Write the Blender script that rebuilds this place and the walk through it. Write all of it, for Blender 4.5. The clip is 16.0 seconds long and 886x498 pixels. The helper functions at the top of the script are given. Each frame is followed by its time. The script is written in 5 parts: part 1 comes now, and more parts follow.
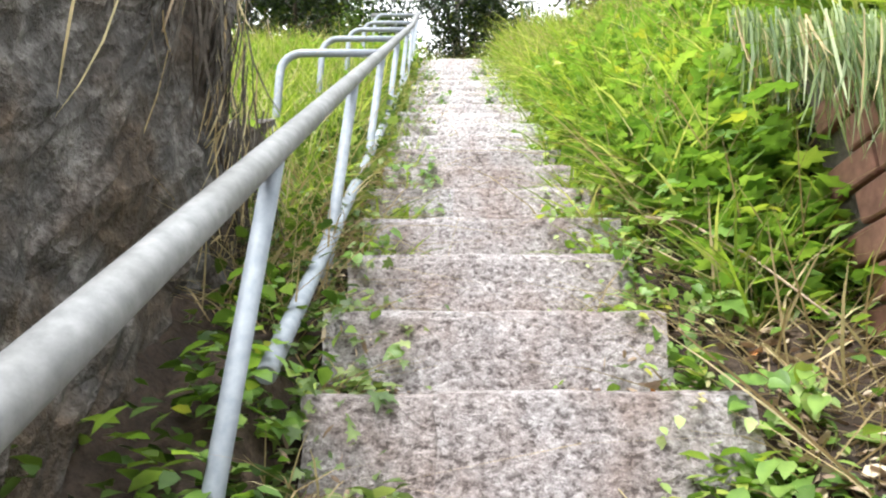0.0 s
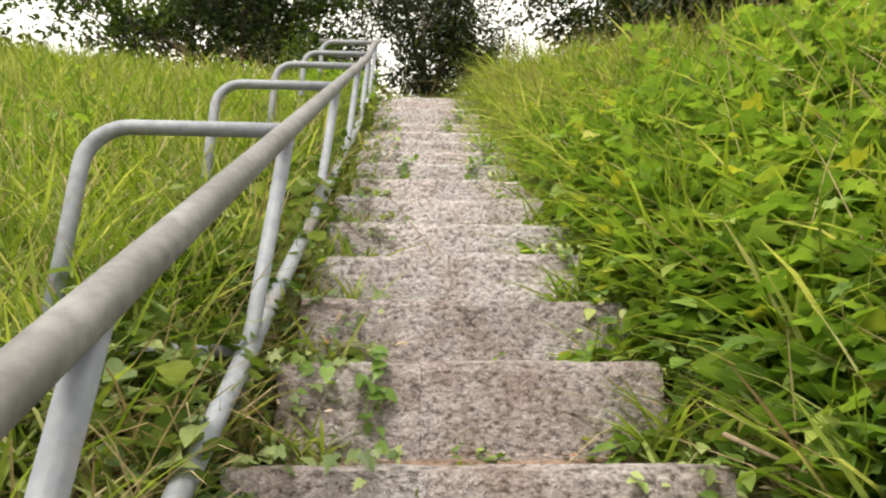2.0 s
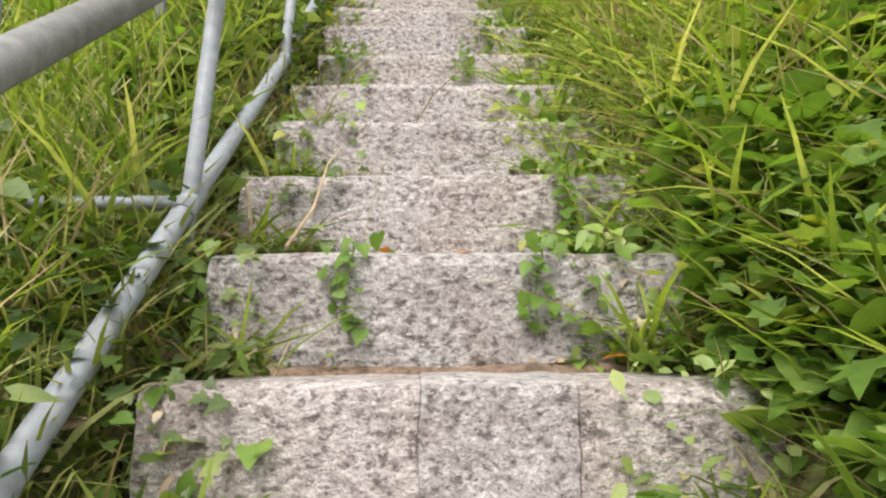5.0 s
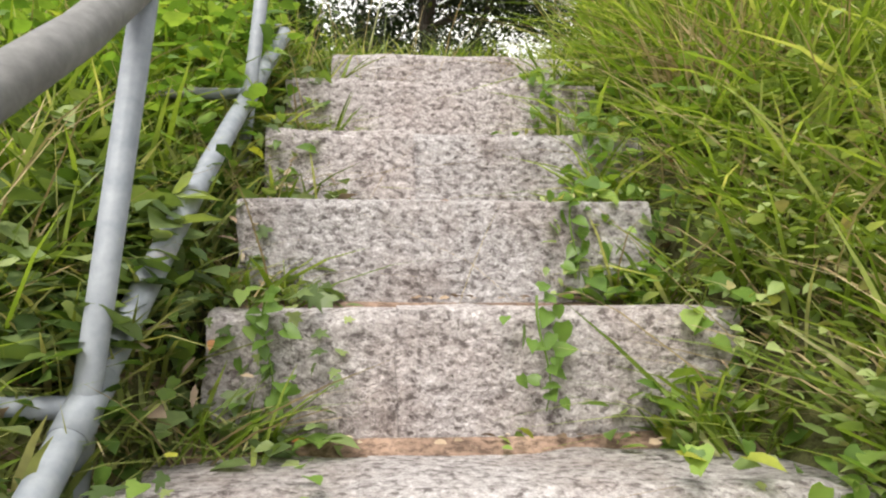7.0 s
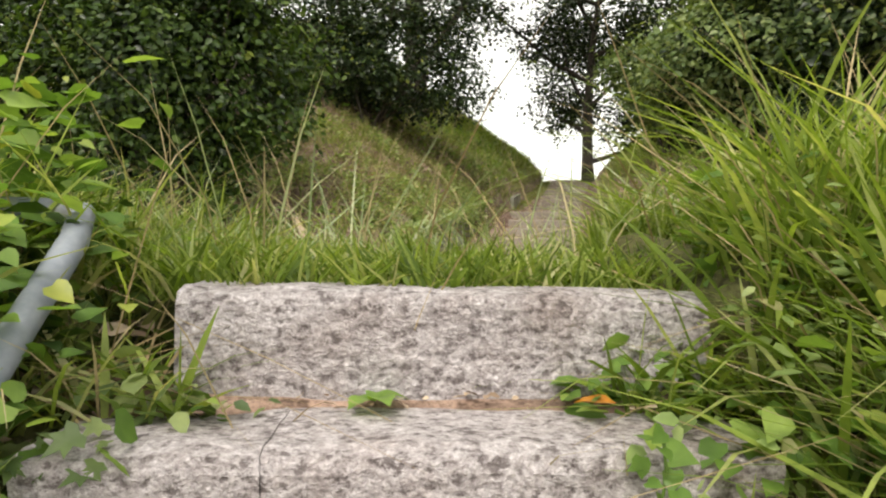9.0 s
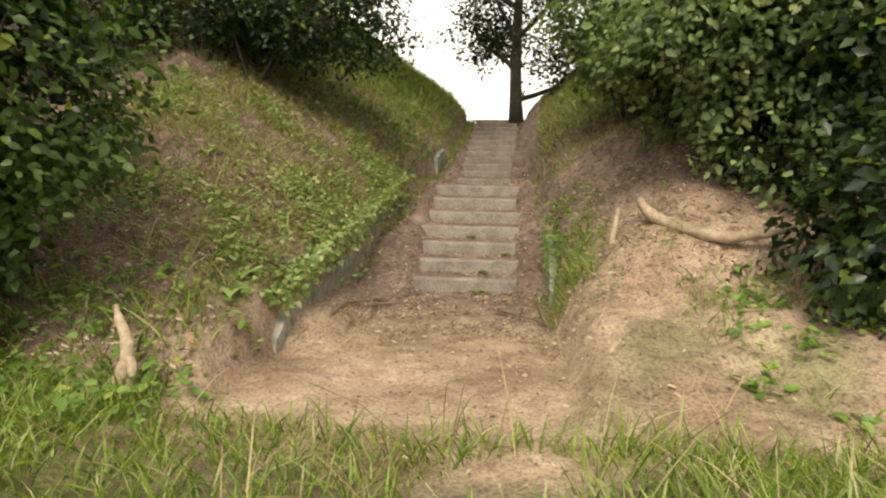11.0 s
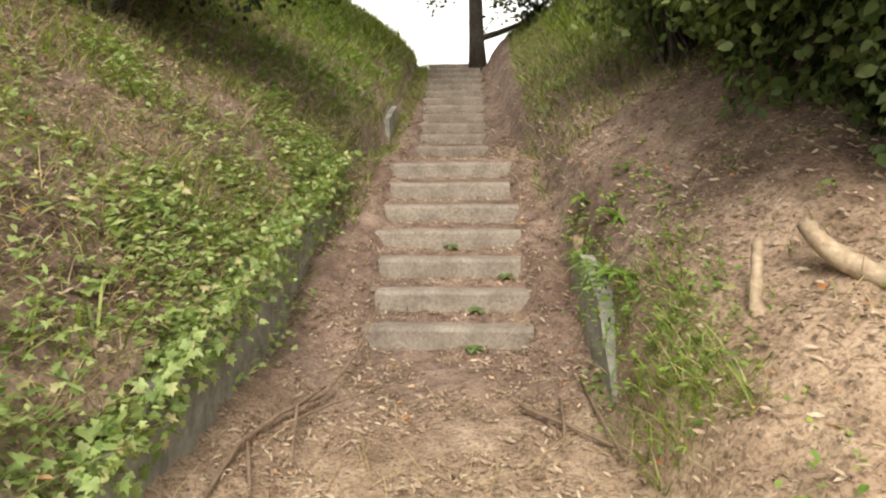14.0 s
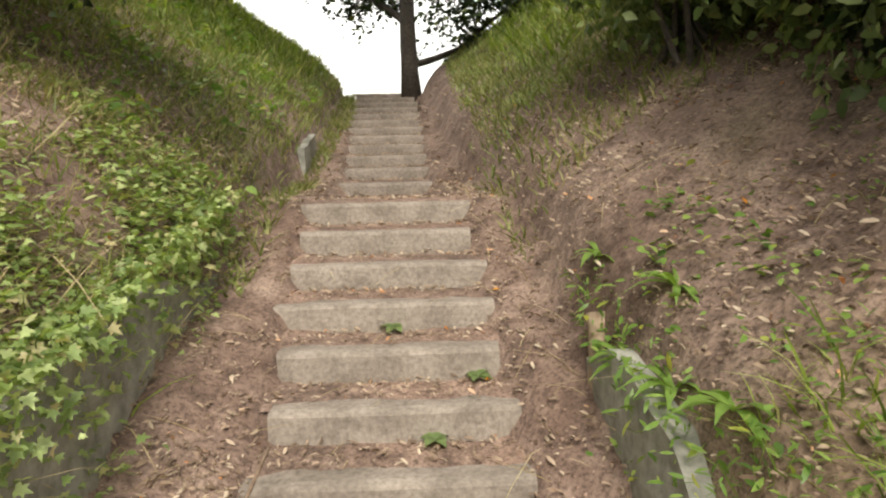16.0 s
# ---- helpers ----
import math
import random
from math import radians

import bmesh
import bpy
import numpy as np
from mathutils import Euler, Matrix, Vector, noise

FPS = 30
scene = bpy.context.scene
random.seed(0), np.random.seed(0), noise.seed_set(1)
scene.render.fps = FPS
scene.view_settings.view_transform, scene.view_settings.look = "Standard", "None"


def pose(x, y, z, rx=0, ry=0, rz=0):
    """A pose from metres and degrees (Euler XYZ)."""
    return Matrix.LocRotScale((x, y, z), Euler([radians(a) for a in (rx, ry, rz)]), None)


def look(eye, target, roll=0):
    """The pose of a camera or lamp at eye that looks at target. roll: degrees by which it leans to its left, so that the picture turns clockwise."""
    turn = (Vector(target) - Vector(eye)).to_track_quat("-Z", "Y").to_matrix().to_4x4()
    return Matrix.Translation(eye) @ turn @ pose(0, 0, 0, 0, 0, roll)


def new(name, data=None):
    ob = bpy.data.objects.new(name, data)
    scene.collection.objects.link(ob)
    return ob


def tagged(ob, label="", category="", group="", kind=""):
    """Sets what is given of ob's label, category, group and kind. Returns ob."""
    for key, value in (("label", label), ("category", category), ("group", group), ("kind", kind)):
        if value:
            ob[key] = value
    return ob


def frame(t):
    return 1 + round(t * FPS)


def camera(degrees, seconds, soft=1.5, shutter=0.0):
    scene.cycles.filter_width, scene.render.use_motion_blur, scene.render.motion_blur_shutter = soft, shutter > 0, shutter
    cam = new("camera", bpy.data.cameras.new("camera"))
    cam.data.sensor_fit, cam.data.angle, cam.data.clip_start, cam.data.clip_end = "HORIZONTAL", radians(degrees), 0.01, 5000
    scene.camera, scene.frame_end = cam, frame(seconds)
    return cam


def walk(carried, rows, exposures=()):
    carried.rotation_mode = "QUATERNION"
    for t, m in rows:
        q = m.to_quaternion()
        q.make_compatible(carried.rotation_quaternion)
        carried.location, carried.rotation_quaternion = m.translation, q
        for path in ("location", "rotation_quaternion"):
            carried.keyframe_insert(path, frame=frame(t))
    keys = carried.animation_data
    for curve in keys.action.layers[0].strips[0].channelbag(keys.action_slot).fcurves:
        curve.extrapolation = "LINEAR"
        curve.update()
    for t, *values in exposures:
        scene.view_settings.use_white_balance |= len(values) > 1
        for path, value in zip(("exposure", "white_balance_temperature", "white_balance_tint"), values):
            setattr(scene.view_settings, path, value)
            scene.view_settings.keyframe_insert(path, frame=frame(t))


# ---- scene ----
cam = camera(68.2, 16.0, soft=2.2)
# the second hill and its stair lie turned to the right of the first stair
TURN = Matrix.Translation((0.25, 0.75, 0)) @ Matrix.Rotation(radians(-21.3), 4, "Z") @ Matrix.Translation((-0.43, -0.863, 0))
TURN_BACK = TURN.inverted()
# the upper hillside leans down a little beyond the head of the first stair
LEAN, PIVOT = radians(4.8), (0.863, 1.061)
TILTED = TURN @ Matrix.Translation((0, PIVOT[0], PIVOT[1])) @ Matrix.Rotation(-LEAN, 4, "X") @ Matrix.Translation((0, -PIVOT[0], -PIVOT[1]))
TILTED_BACK = TILTED.inverted()
PATH = [
    (0, (-0.114, -7.726, -5.186), (-0.117, -5.822, -4.573), -0.0),
    (0.5, (-0.071, -7.430, -4.907), (-0.012, -5.521, -4.315), 0.9),
    (1, (-0.082, -7.085, -4.709), (-0.004, -5.176, -4.119), -0.6),
    (1.5, (-0.055, -6.693, -4.322), (0.059, -4.796, -3.696), -0.7),
    (2, (-0.114, -6.278, -3.992), (-0.002, -4.398, -3.319), -0.4),
    (2.5, (-0.092, -5.922, -3.694), (0.012, -4.044, -3.014), -0.1),
    (3, (-0.045, -5.547, -3.371), (0.054, -3.665, -2.701), 0.7),
    (3.2, (-0.015, -5.415, -3.256), (0.093, -3.530, -2.595), 0.9),
    (5.3, (0.043, -3.750, -2.029), (0.099, -1.764, -1.800), -0.7),
    (5.5, (0.035, -3.593, -1.865), (0.092, -1.606, -1.650), -0.8),
    (6, (0.029, -3.228, -1.594), (0.083, -1.239, -1.396), 0.1),
    (6.5, (-0.014, -2.864, -1.305), (0.086, -0.877, -1.105), -0.6),
    (7, (-0.050, -2.476, -1.017), (0.073, -0.492, -0.793), -0.1),
    (7.5, (-0.096, -2.213, -0.714), (0.070, -0.228, -0.535), -0.6),
    (8, (-0.080, -1.870, -0.458), (0.048, 0.121, -0.323), 1.1),
    (8.5, (-0.076, -1.557, -0.160), (0.118, 0.434, -0.148), 0.4),
    (9, (0.035, -1.207, 0.090), (0.210, 0.785, 0.110), 1.2),
    (9.2, (0.055, -1.051, 0.177), (0.250, 0.939, 0.187), 1.2),
]
# rows on the second stair, in that stair's own directions
PATH_B = [
    (11.3, (0.43, 0.863, 1.061), (-0.082, 2.792, 0.939), 1.1),
    (11.5, (0.423, 0.973, 1.076), (-0.017, 2.92, 0.952), 0.7),
    (12, (0.401, 1.193, 1.282), (-0.156, 3.108, 1.14), -0.4),
    (12.5, (0.326, 1.497, 1.454), (-0.253, 3.403, 1.28), -0.7),
    (13, (0.22, 1.995, 1.386), (-0.102, 3.958, 1.186), 1.0),
    (13.5, (0.072, 2.558, 1.404), (-0.208, 4.525, 1.175), 0.1),
    (14, (-0.037, 3.086, 1.444), (-0.176, 5.065, 1.195), -0.5),
    (14.5, (-0.113, 3.499, 1.531), (-0.154, 5.483, 1.284), 0.9),
    (15, (-0.219, 3.89, 1.534), (-0.226, 5.879, 1.322), -0.4),
    (15.5, (-0.154, 4.361, 1.487), (-0.16, 6.353, 1.31), -2.2),
    (16, (-0.16, 4.748, 1.432), (-0.092, 6.743, 1.308), -1.4),
]
PATH += [(9.7, (0.10, -0.70, 0.50), (0.40, 1.27, 0.47), 1.2), (10.2, (0.14, -0.30, 0.83), (0.55, 1.64, 0.71), 1.2), (10.75, (0.20, 0.22, 0.99), (0.80, 2.11, 0.79), 1.2)]
ROWS = [(t, look(e, g, r)) for t, e, g, r in PATH] + [(t, TILTED @ look(e, g, r)) for t, e, g, r in PATH_B]
walk(cam, ROWS, exposures=[(0, 1.38, 6150, 6), (1.0, 1.2, 6250, 6), (2.0, 0.6, 7200, 8), (3.2, 0.5, 7300, 8), (5.3, 0.6, 6750, 8), (8.0, 0.52, 6750, 8), (9.2, 0.38, 6900, 8), (11.3, 0.4, 7300, 8), (12.5, 0.58, 7200, 8), (13.2, 0.66, 7100, 8), (14.5, 0.66, 6850, 9), (16, 0.68, 6800, 9)])

# ---- light ----
SUN_EL, SUN_AZ = 52.0, 200.0   # high and behind the walker, through thin cloud
world = bpy.data.worlds.new("overcast_sky")
scene.world = world
world.use_nodes = True
wn, wl = world.node_tree.nodes, world.node_tree.links
sky = wn.new("ShaderNodeTexSky")
sky.sky_type = "NISHITA"
sky.sun_disc = False
sky.sun_elevation, sky.sun_rotation = radians(SUN_EL), radians(SUN_AZ)
sky.dust_density, sky.air_density = 4.0, 1.0
haze = wn.new("ShaderNodeMixRGB")
haze.inputs[0].default_value = 0.75
haze.inputs[2].default_value = (11.5, 11.3, 10.7, 1)
wl.new(sky.outputs[0], haze.inputs[1])
wl.new(haze.outputs[0], wn["Background"].inputs[0])
wn["Background"].inputs[1].default_value = 0.13
sun = new("sun", bpy.data.lights.new("sun", "SUN"))
sun.data.energy, sun.data.angle, sun.data.color = 2.3, radians(22), (1.0, 0.96, 0.88)
sun_from = Vector((math.sin(radians(SUN_AZ)) * math.cos(radians(SUN_EL)), math.cos(radians(SUN_AZ)) * math.cos(radians(SUN_EL)), math.sin(radians(SUN_EL))))
sun.matrix_world = look(sun_from * 30, (0, 0, 0))


# ---- materials ----
def material(name, build):
    m = bpy.data.materials.new(name)
    m.use_nodes = True
    n, l = m.node_tree.nodes, m.node_tree.links
    build(n, l, n["Principled BSDF"])
    return m


def noise_node(n, l, scale, detail=4, rough=0.55, vec=None):
    t = n.new("ShaderNodeTexNoise")
    t.inputs["Scale"].default_value, t.inputs["Detail"].default_value, t.inputs["Roughness"].default_value = scale, detail, rough
    l.new(vec or object_coords(n), t.inputs["Vector"])
    return t.outputs["Fac"]


def object_coords(n):
    g = n.get("geo") or n.new("ShaderNodeNewGeometry")
    g.name = "geo"
    return g.outputs["Position"]


def ramp(n, l, fac, stops):
    r = n.new("ShaderNodeValToRGB")
    e = r.color_ramp.elements
    while len(e) < len(stops):
        e.new(0.5)
    for k, (p, c) in enumerate(stops):
        e[k].position, e[k].color = p, (*c, 1)
    l.new(fac, r.inputs[0])
    return r.outputs[0]


def mix(n, l, fac, a, b, blend="MIX"):
    x = n.new("ShaderNodeMixRGB")
    x.blend_type = blend
    if isinstance(fac, float):
        x.inputs[0].default_value = fac
    else:
        l.new(fac, x.inputs[0])
    for k, v in ((1, a), (2, b)):
        if isinstance(v, tuple):
            x.inputs[k].default_value = (*v, 1)
        else:
            l.new(v, x.inputs[k])
    return x.outputs[0]


def bump(n, l, p, height, strength, distance):
    b = n.new("ShaderNodeBump")
    b.inputs["Strength"].default_value, b.inputs["Distance"].default_value = strength, distance
    l.new(height, b.inputs["Height"])
    l.new(b.outputs[0], p.inputs["Normal"])


def granite(name, dirt, pale):
    """Rock-faced granite: chiselled ridges with dark hollows between, grain, brown stains."""
    def build(n, l, p):
        flat = n.new("ShaderNodeMapping")
        flat.inputs["Scale"].default_value = (0.85, 1.0, 1.1)
        l.new(object_coords(n), flat.inputs["Vector"])
        big = noise_node(n, l, 4.5, 4, 0.6)
        grain = noise_node(n, l, 130, 3, 0.7)
        chisel = noise_node(n, l, 52, 5, 0.66, flat.outputs[0])
        cut = n.new("ShaderNodeTexVoronoi")
        cut.inputs["Scale"].default_value = 58
        warp = mix(n, l, 0.06, flat.outputs[0], chisel)
        l.new(warp, cut.inputs["Vector"])
        base = ramp(n, l, grain, [(0.3, (0.37, 0.35, 0.375)), (0.5, (0.54, 0.525, 0.555)), (0.7, (0.72, 0.71, 0.745))])
        hollow = ramp(n, l, chisel, [(0.38, (0.30, 0.27, 0.265)), (0.46, (0.86, 0.845, 0.84)), (0.60, (1.14, 1.13, 1.13))])
        base = mix(n, l, 0.9, base, hollow, "MULTIPLY")
        chip = ramp(n, l, cut.outputs["Distance"], [(0.35, (1, 1, 1)), (0.72, (0.66, 0.63, 0.62))])
        base = mix(n, l, 0.7, base, chip, "MULTIPLY")
        tone = n.new("ShaderNodeObjectInfo")
        warm = mix(n, l, tone.outputs["Random"], (pale, pale * 0.95, pale * 0.93), (pale * 0.9, pale * 0.9, pale * 0.9))
        base = mix(n, l, 1.0, base, warm, "MULTIPLY")
        stain = ramp(n, l, big, [(0.5 - 0.12 * dirt, (1, 1, 1)), (0.70, (0.46, 0.33, 0.26))])
        base = mix(n, l, 0.35 + 0.4 * dirt, base, stain, "MULTIPLY")
        l.new(base, p.inputs["Base Color"])
        p.inputs["Roughness"].default_value = 0.92
        bump(n, l, p, chisel, 1.0, 0.022)
    return material(name, build)


def rubble_build(n, l, p):
    """Grey rubble and lime patches in dark brown earth."""
    big = noise_node(n, l, 2.6, 4, 0.6)
    mid = noise_node(n, l, 13, 5, 0.7)
    fine = noise_node(n, l, 48, 4, 0.75)
    grey = ramp(n, l, mid, [(0.3, (0.028, 0.026, 0.025)), (0.5, (0.085, 0.078, 0.075)), (0.7, (0.23, 0.215, 0.21))])
    earth = ramp(n, l, mid, [(0.3, (0.02, 0.014, 0.01)), (0.55, (0.075, 0.055, 0.04)), (0.75, (0.16, 0.12, 0.09))])
    patch = ramp(n, l, big, [(0.44, (0, 0, 0)), (0.56, (1, 1, 1))])
    c = mix(n, l, patch, earth, grey)
    f = ramp(n, l, fine, [(0.36, (0.4, 0.37, 0.35)), (0.56, (1.1, 1.1, 1.1))])
    c = mix(n, l, 0.8, c, f, "MULTIPLY")
    l.new(c, p.inputs["Base Color"])
    p.inputs["Roughness"].default_value = 0.95
    bump(n, l, p, mid, 1.0, 0.05)


def soil_build(n, l, p):
    big = noise_node(n, l, 1.1, 4)
    mid = noise_node(n, l, 9, 5, 0.65)
    fine = noise_node(n, l, 60, 4, 0.7)
    a = ramp(n, l, mid, [(0.3, (0.13, 0.092, 0.073)), (0.5, (0.255, 0.188, 0.153)), (0.7, (0.38, 0.292, 0.242))])
    b = ramp(n, l, big, [(0.4, (0.75, 0.7, 0.68)), (0.62, (1.15, 1.05, 1.0))])
    c = mix(n, l, 1.0, a, b, "MULTIPLY")
    f = ramp(n, l, fine, [(0.38, (0.38, 0.35, 0.33)), (0.52, (1, 1, 1)), (0.68, (1.25, 1.22, 1.2))])
    c = mix(n, l, 0.85, c, f, "MULTIPLY")
    l.new(c, p.inputs["Base Color"])
    p.inputs["Roughness"].default_value = 0.95
    bump(n, l, p, mid, 0.6, 0.03)


def ground_build(n, l, p):
    """Reddish dirt, sandy on the level patch, greener where the sheet is grown over (colour attribute)."""
    big = noise_node(n, l, 1.3, 4)
    mid = noise_node(n, l, 8, 5, 0.65)
    fine = noise_node(n, l, 55, 4, 0.7)
    dirt = ramp(n, l, mid, [(0.28, (0.12, 0.086, 0.068)), (0.5, (0.235, 0.172, 0.142)), (0.72, (0.36, 0.28, 0.232))])
    sand = ramp(n, l, mid, [(0.25, (0.25, 0.183, 0.128)), (0.5, (0.41, 0.315, 0.228)), (0.75, (0.56, 0.45, 0.34))])
    moss = ramp(n, l, mid, [(0.3, (0.06, 0.07, 0.025)), (0.7, (0.17, 0.18, 0.07))])
    at = n.new("ShaderNodeVertexColor")
    at.layer_name = "cover"
    sep = n.new("ShaderNodeSeparateColor")
    l.new(at.outputs["Color"], sep.inputs[0])
    c = mix(n, l, sep.outputs[0], dirt, sand)
    c = mix(n, l, sep.outputs[1], c, moss)
    humus = ramp(n, l, mid, [(0.3, (0.022, 0.015, 0.011)), (0.55, (0.06, 0.042, 0.031)), (0.75, (0.12, 0.088, 0.066))])
    c = mix(n, l, sep.outputs[2], c, humus)
    b = ramp(n, l, big, [(0.36, (0.62, 0.54, 0.50)), (0.5, (0.92, 0.86, 0.83)), (0.64, (1.12, 1.08, 1.04))])
    c = mix(n, l, 1.0, c, b, "MULTIPLY")
    f = ramp(n, l, fine, [(0.38, (0.42, 0.39, 0.37)), (0.52, (1, 1, 1)), (0.68, (1.2, 1.18, 1.16))])
    c = mix(n, l, 0.85, c, f, "MULTIPLY")
    l.new(c, p.inputs["Base Color"])
    p.inputs["Roughness"].default_value = 0.95
    bump(n, l, p, mid, 0.7, 0.04)


def leafy(name, stops, rough=0.5, through_light=0.35, warm=(1.25, 1.3, 0.5)):
    def build(n, l, p):
        g = n.new("ShaderNodeNewGeometry")
        col = ramp(n, l, g.outputs["Random Per Island"], stops)
        var = noise_node(n, l, 25, 3)
        shade = ramp(n, l, var, [(0.3, (0.75, 0.78, 0.7)), (0.7, (1.15, 1.12, 1.0))])
        col = mix(n, l, 1.0, col, shade, "MULTIPLY")
        l.new(col, p.inputs["Base Color"])
        p.inputs["Roughness"].default_value = rough
        p.inputs["Specular IOR Level"].default_value = 0.35
        if through_light:
            t = n.new("ShaderNodeBsdfTranslucent")
            tc = mix(n, l, 1.0, col, warm, "MULTIPLY")
            l.new(tc, t.inputs[0])
            s = n.new("ShaderNodeMixShader")
            s.inputs[0].default_value = through_light
            l.new(p.outputs[0], s.inputs[1])
            l.new(t.outputs[0], s.inputs[2])
            l.new(s.outputs[0], n["Material Output"].inputs[0])
    return material(name, build)


def plain(name, dark, light, scale, rough=0.8, metal=0.0, height=0.004, strength=0.5):
    def build(n, l, p):
        mid = noise_node(n, l, scale, 5, 0.65)
        big = noise_node(n, l, scale * 0.12, 3)
        c = ramp(n, l, mid, [(0.3, dark), (0.7, light)])
        b = ramp(n, l, big, [(0.35, (0.72, 0.7, 0.67)), (0.65, (1.08, 1.06, 1.04))])
        l.new(mix(n, l, 1.0, c, b, "MULTIPLY"), p.inputs["Base Color"])
        p.inputs["Roughness"].default_value, p.inputs["Metallic"].default_value = rough, metal
        bump(n, l, p, mid, strength, height)
    return material(name, build)


def pipe_build(n, l, p):
    mid = noise_node(n, l, 30, 4, 0.6)
    big = noise_node(n, l, 3.5, 4, 0.6)
    c = ramp(n, l, mid, [(0.3, (0.19, 0.215, 0.26)), (0.7, (0.29, 0.315, 0.365))])
    rust = ramp(n, l, big, [(0.56, (1, 1, 1)), (0.70, (0.80, 0.66, 0.55))])
    l.new(mix(n, l, 1.0, c, rust, "MULTIPLY"), p.inputs["Base Color"])
    p.inputs["Roughness"].default_value = 0.6
    p.inputs["Metallic"].default_value = 0.1
    bump(n, l, p, mid, 0.25, 0.002)


M_GRANITE = granite("rock_faced_granite", 0.15, 1.0)
# stained lower steps; pale 0.8 adds the shade of the trench to the colour
M_STAINSHADEGRANITE = granite("stained_shaded_granite", 0.9, 0.8)
M_SOIL = material("soil", soil_build)
M_GROUND = material("ground_cover", ground_build)
M_PIPE = material("painted_galvanised_pipe", pipe_build)
M_TOPPIPE = plain("worn_rail_paint", (0.13, 0.134, 0.147), (0.235, 0.24, 0.258), 35, 0.6, 0.1, 0.002, 0.3)
M_CONCRETE = plain("mossy_concrete", (0.17, 0.175, 0.15), (0.40, 0.395, 0.355), 14, 0.9, height=0.01)
M_STEPCON = plain("weathered_step_concrete", (0.195, 0.165, 0.14), (0.37, 0.325, 0.285), 45, 0.92, height=0.008)
M_DARKWALL = material("rough_earth_and_rubble", rubble_build)
M_BRICK = plain("red_brown_brick", (0.15, 0.075, 0.055), (0.29, 0.15, 0.11), 20, 0.9)
M_MORTAR = plain("dark_mortar", (0.08, 0.07, 0.06), (0.17, 0.15, 0.13), 40, 0.95)
M_BARK = plain("dark_bark", (0.035, 0.03, 0.025), (0.11, 0.095, 0.08), 22, 0.95, height=0.02, strength=0.9)
M_PALEWOOD = plain("pale_dead_wood", (0.27, 0.19, 0.125), (0.52, 0.42, 0.31), 28, 0.85, height=0.006)
M_BROWNWOOD = plain("brown_dead_wood", (0.14, 0.095, 0.065), (0.30, 0.22, 0.16), 28, 0.9, height=0.006)
M_STRAW = leafy("dry_straw", [(0.0, (0.30, 0.22, 0.12)), (0.5, (0.42, 0.33, 0.2)), (1.0, (0.55, 0.47, 0.3))], 0.7, 0.2, (1, 1, 0.9))
M_GRASS = leafy("grass_blades", [(0.0, (0.095, 0.15, 0.025)), (0.4, (0.185, 0.265, 0.05)), (0.75, (0.31, 0.39, 0.10)), (0.9, (0.42, 0.46, 0.20)), (1.0, (0.55, 0.52, 0.32))], 0.42, 0.45)
M_WEED = leafy("broad_weed_leaves", [(0.0, (0.10, 0.185, 0.045)), (0.5, (0.185, 0.31, 0.075)), (0.9, (0.31, 0.43, 0.13)), (1.0, (0.44, 0.44, 0.09))], 0.38, 0.42)
# dark evergreen green, lowered further to put shade among leaves into the colour
M_DARKSHADELEAF = leafy("dark_glossy_shaded_leaves", [(0.0, (0.009, 0.02, 0.007)), (0.6, (0.022, 0.043, 0.013)), (0.93, (0.06, 0.095, 0.028)), (1.0, (0.2, 0.24, 0.04))], 0.36, 0.12)
M_TREELEAF = leafy("tree_leaves", [(0.0, (0.03, 0.06, 0.015)), (0.6, (0.065, 0.115, 0.028)), (1.0, (0.13, 0.19, 0.05))], 0.42, 0.4)
M_BANKGRASS = leafy("dull_bank_grass", [(0.0, (0.12, 0.155, 0.045)), (0.5, (0.215, 0.25, 0.08)), (0.85, (0.32, 0.34, 0.14)), (1.0, (0.40, 0.34, 0.19))], 0.5, 0.3)
M_BANKLEAF = leafy("pale_ground_plants", [(0.0, (0.16, 0.23, 0.085)), (0.45, (0.30, 0.40, 0.155)), (0.85, (0.46, 0.54, 0.27)), (0.95, (0.48, 0.46, 0.26)), (1.0, (0.5, 0.42, 0.28))], 0.45, 0.35)
M_PALELEAF = leafy("pale_bush_leaves", [(0.0, (0.09, 0.14, 0.06)), (0.6, (0.185, 0.255, 0.11)), (1.0, (0.32, 0.38, 0.18))], 0.42, 0.35)
M_LITTER = leafy("fallen_leaves", [(0.0, (0.17, 0.115, 0.088)), (0.4, (0.31, 0.225, 0.178)), (0.8, (0.47, 0.365, 0.30)), (0.97, (0.62, 0.52, 0.44)), (1.0, (0.55, 0.20, 0.04))], 0.7, 0.1, (1, 0.9, 0.7))
M_PALESTALK = leafy("pale_seeding_grass", [(0.0, (0.28, 0.35, 0.21)), (0.6, (0.42, 0.48, 0.33)), (1.0, (0.58, 0.60, 0.45))], 0.55, 0.3)
M_ORANGE = leafy("orange_leaf", [(0.0, (0.5, 0.13, 0.03)), (1.0, (0.62, 0.30, 0.04))], 0.6, 0.2, (1, 0.9, 0.7))


